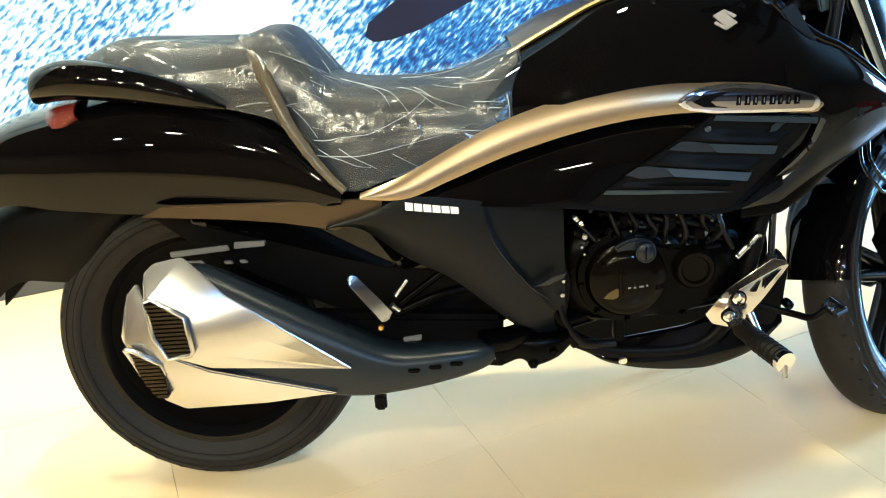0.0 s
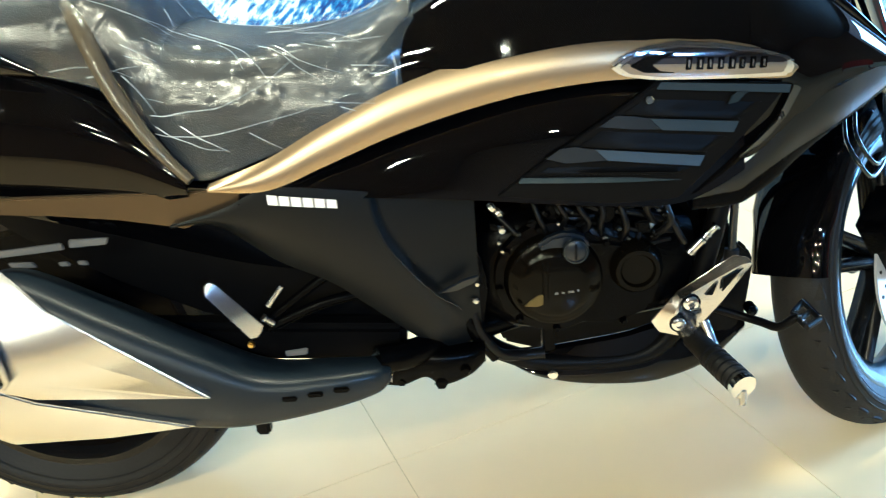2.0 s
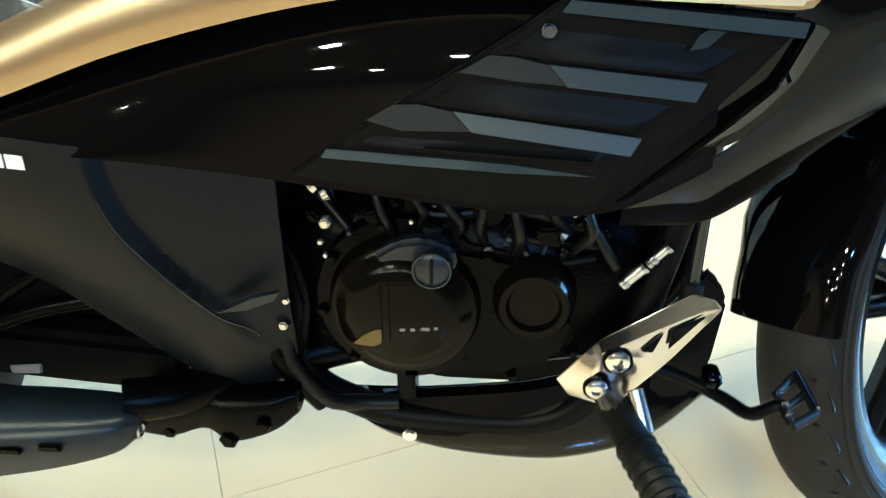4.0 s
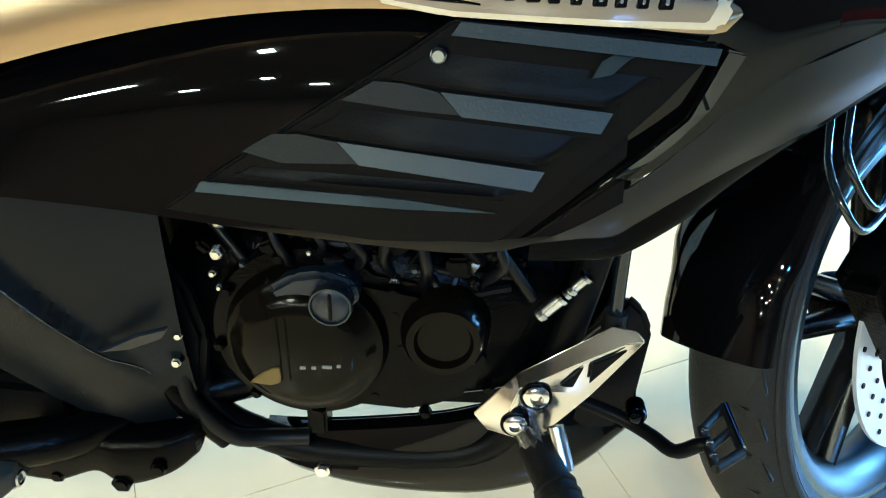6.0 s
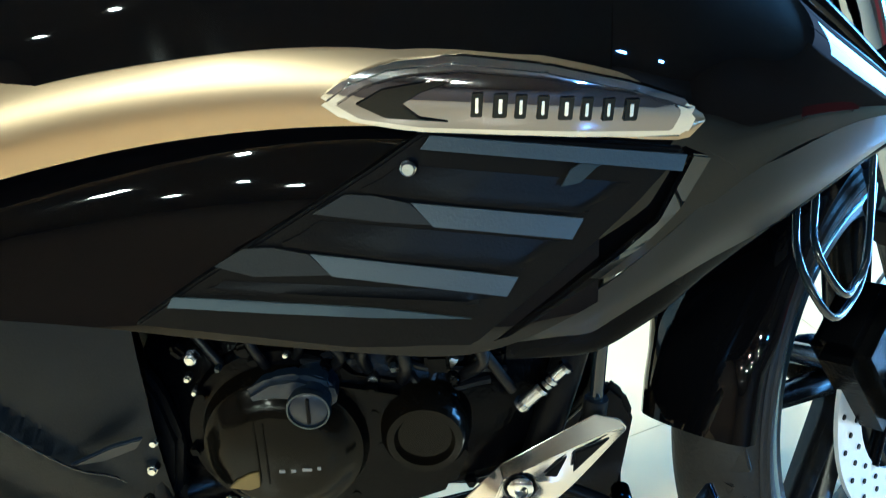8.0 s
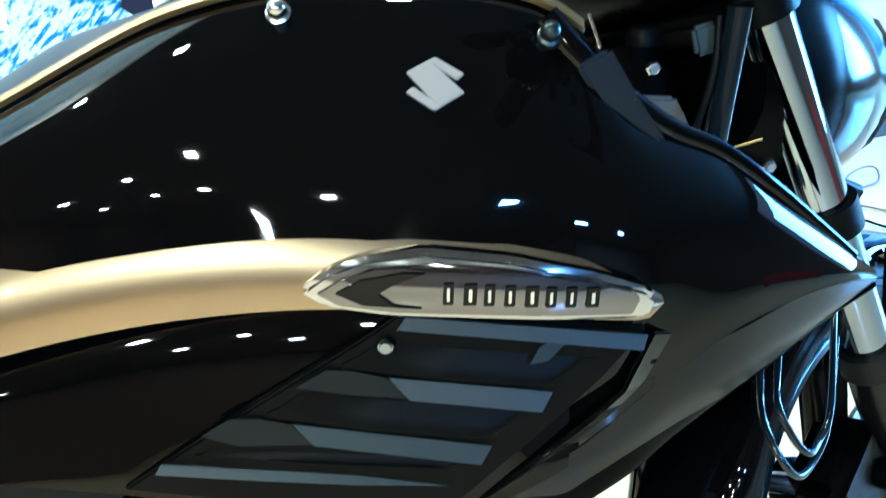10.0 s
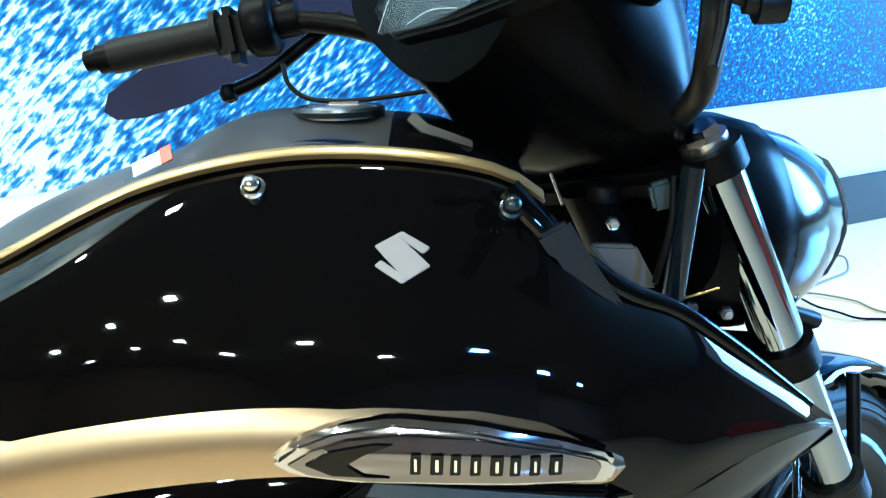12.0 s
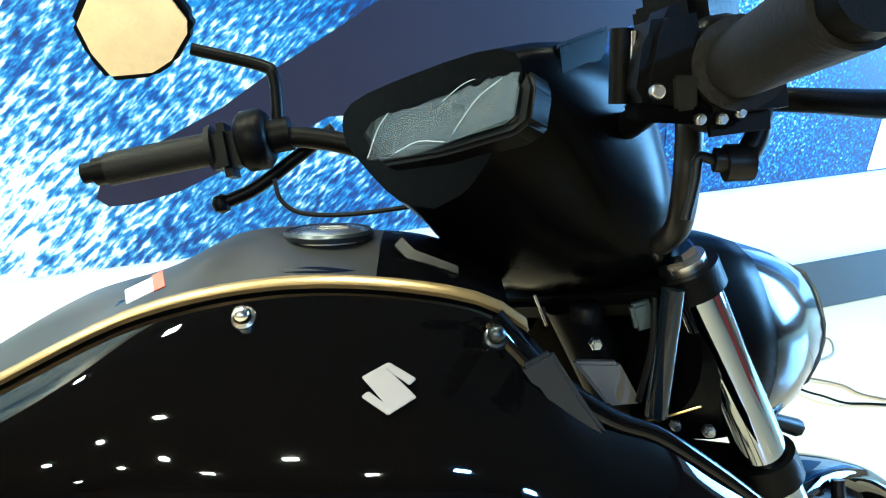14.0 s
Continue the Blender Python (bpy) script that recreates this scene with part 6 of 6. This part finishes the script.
bar = part("handlebar", steered(joined(tube(bar_pts(-1), 0.011, 12, 40), tube(bar_pts(1), 0.011, 12, 40))), SATIN, bike, "black swept handlebar turned to the left")
for s in (-1, 1):
    r = 0.057 if s > 0 else 0.0
    a, b = Vector((0.955, s * 0.290, 0.993 + r)), Vector((0.838, -0.396, 0.984)) if s < 0 else Vector((0.870, 0.367, 1.043))
    grip = part("grip", steered(tube([a, b], 0.0175, 16)), GRIPM, bar, "black rubber grip")
    part("grip_flange", steered(tube([a.lerp(b, 0.0), a.lerp(b, 0.05)], 0.024, 18)), GRIPM, grip)
    part("bar_end", steered(tube([b, b.lerp(a, -0.12)], 0.015, 14)), SATIN, grip)
    tag = (a - b).normalized()
    q = a + tag * 0.03
    part("switch_housing", steered(moved(joined(turned([(0.0001, -0.004), (0.026, -0.004), (0.032, 0.002), (0.032, 0.022), (0.026, 0.028), (0.0001, 0.028)], 18, "y"), box(0, -0.018, -0.006, 0.05, 0.028, 0.056, 0.01)), Matrix.Translation(q) @ tag.to_track_quat("Y", "Z").to_matrix().to_4x4())), SATIN, bar, "black switch housing")
    part("switch_button", steered(moved(box(-0.022, 0.0, 0.006, 0.012, 0.018, 0.012, 0.003), Matrix.Translation(q) @ tag.to_track_quat("Y", "Z").to_matrix().to_4x4())), STEEL, bar)
    q2 = a + tag * 0.068
    perch = part("lever_perch", steered(joined(tube([q2 - tag * 0.012, q2 + tag * 0.012], 0.018, 14), tube([q2, q2 + Vector((0.05, 0, -0.005))], 0.010, 10))), SATIN, bar, "black lever perch")
    way = [q2 + Vector((0.05, 0, -0.01)), q2 + Vector((0.05, s * 0.04, -0.02)), q2 + Vector((0.0, s * 0.10, -0.035)), q2 + Vector((-0.075, s * 0.165, -0.045))]
    if s > 0:
        way = [a + tag * k + Vector((0.03, 0, d)) for k, d in ((0.10, 0.0), (0.06, -0.02), (0.01, -0.045), (-0.03, -0.055))]
    part("lever", steered(tube(way, 0.0075, 8, 20)), SATIN, perch, "slim control lever")
    part("lever_ball", steered(turned([(0.0001, -0.011), (0.008, -0.008), (0.011, 0), (0.008, 0.008), (0.0001, 0.011)], 14, "z", tuple(way[-1]))), SATIN, perch)
    st = [q2 + Vector((0.0, 0, 0.01)), q2 + Vector((0.002, 0, 0.06)), q2 + Vector((-0.005, s * 0.01, 0.075)), q2 + Vector((-0.055, s * 0.047, 0.098))]
    mirror = part("mirror_stem", steered(tube(st + [st[-1] + Vector((-0.004, s * 0.003, 0.002))], 0.0065, 10, 24)), SATIN, bar, "black mirror stem")
    c = st[-1] + Vector((-0.040, s * 0.030, 0.022))
    outline = [(-0.0675, 0.0125), (-0.047, 0.043), (0.0, 0.053), (0.044, 0.042), (0.0625, 0.0155), (0.061, 0.001), (0.0375, -0.028), (0.0125, -0.041), (-0.0375, -0.044), (-0.056, -0.019)]
    outline = [(x * 0.88 - 0.010, z) for x, z in outline]
    face = Matrix.Translation(c) @ (STEERED.to_3x3().inverted() @ Matrix.Rotation(radians(LEAN_DEG), 3, "X") @ MIRROR_AXES).to_4x4()
    head = part("mirror_head", steered(moved(plate([(x * 1.07, z * 1.09) for x, z in outline], -0.0005, 0.03, 0.006), face)), SATIN, mirror, "black mirror head")
    part("mirror_glass", steered(moved(plate([(x * 0.96, z * 0.95) for x, z in outline], -0.0020, 0.003, 0.0005), face)), MIRRORG, mirror, "mirror glass")
block_ = part("switch_block", plate([(1.118, 1.022), (1.119, 1.035), (1.122, 1.056), (1.128, 1.067), (1.146, 1.071), (1.152, 1.050), (1.151, 1.012), (1.124, 1.012)], -0.270, 0.045, 0.006), SATIN, bar, "boxy black switch block beside the grip")
part("rocker_switch", plate([(1.135, 1.034), (1.1465, 1.034), (1.1465, 1.017), (1.1365, 1.016)], -0.276, 0.010, 0.0015), SCOOP, block_, "grey rocker switch")
part("block_flange", plate([(1.117, 1.021), (1.171, 1.016), (1.170, 1.008), (1.119, 1.011)], -0.272, 0.03, 0.002), COWLM, block_)
for x, z, r in ((1.126, 1.026, 0.004), (1.148, 1.012, 0.003), (1.159, 1.012, 0.003), (1.168, 1.015, 0.003), (1.186, 1.036, 0.004)):
    part("block_screw", bolt(x, -0.276, z, r, 0.004), STEEL, block_)
post = part("mirror_post", tube([(1.117, -0.236, 1.020), (1.117, -0.236, 1.060)], 0.0065, 14), SATIN, bar, "black mirror post with steel collar")
part("post_collar", tube([(1.122, -0.243, 1.034), (1.122, -0.243, 1.058)], 0.0022, 10), CHROME, post)
part("brake_reservoir", steered(box(1.005, -0.235, 1.035, 0.05, 0.05, 0.035, 0.008)), SATIN, bar, "black brake fluid reservoir")
for pts, r in ((((0.998, -0.274, 0.998), (1.0, -0.277, 0.985), (0.998, -0.275, 0.964), (0.994, -0.272, 0.954), (0.988, -0.267, 0.947), (0.978, -0.257, 0.949)), 0.007), (((0.978, -0.257, 0.949), (0.971, -0.252, 0.951), (0.968, -0.249, 0.937), (0.963, -0.244, 0.918)), 0.003), (((1.03, -0.215, 0.995), (1.023, -0.217, 0.974), (1.022, -0.214, 0.955), (1.022, -0.209, 0.935), (1.045, -0.185, 0.912), (1.09, -0.14, 0.90)), 0.009), (((0.982, -0.261, 0.9465), (0.993, -0.271, 0.945)), 0.0105), (((0.978, 0.22, 1.006), (0.98, 0.218, 0.986), (0.991, 0.208, 0.971), (1.011, 0.19, 0.964), (1.036, 0.168, 0.961), (1.074, 0.134, 0.961), (1.104, 0.10, 0.963)), 0.0025)):
    part("control_cable", steered(tube(pts, r, 12, 30)), CABLE, bar)
part("lamp_bracket", steered(tube([(1.33, -0.045, 0.700), (1.38, -0.055, 0.685), (1.42, -0.058, 0.668)], 0.007, 8, taper=0.010)), SATIN, nacelle)

# ---- floor tiles ----
tile_bm = bmesh.new()
bmesh.ops.create_cube(tile_bm, size=1)
for v in tile_bm.verts:
    v.co = Vector((v.co.x * 0.5991, v.co.y * 0.5991, v.co.z * 0.006 - 0.003))
bmesh.ops.bevel(tile_bm, geom=[e for e in tile_bm.edges if all(v.co.z > -0.001 for v in e.verts)], offset=0.0005, segments=1, affect="EDGES")
tile_mesh = bpy.data.meshes.new("floor_tile")
tile_bm.to_mesh(tile_mesh)
tile_bm.free()
tile_mesh.materials.append(TILE)
TILE_M = pose(0.554, 0.02, 0, 0, 0, 25)
far_v, far_f = [], []
for i in range(-14, 14):
    for j in range(-16, 12):
        c = TILE_M @ Vector(((i + 0.5) * 0.6, (j + 0.5) * 0.6, 0))
        if not (-5.2 < c.x < 7.2 and -7.9 < c.y < 4.0 and (c - WALL_O).dot(WALL_N) > -0.45):
            continue
        turn = Matrix.Translation(c) @ pose(0, 0, 0, 0, 0, 25 + 90 * ((i + 2 * j) % 4))
        if (c - Vector((1.0, -0.4, 0))).length < 3.4:
            t = new("floor_tile", tile_mesh)
            t.parent = floor
            t.matrix_world = turn
        else:
            k = len(far_v)
            far_v += [turn @ v.co for v in tile_mesh.vertices]
            far_f += [[k + n for n in p.vertices] for p in tile_mesh.polygons]
far_mesh = bpy.data.meshes.new("far_tiling")
far_mesh.from_pydata(far_v, [], far_f)
far_mesh.materials.append(TILE)
far_tiling = new("far_tiling", far_mesh)
far_tiling.parent = floor
tagged(far_tiling, kind="stuff")
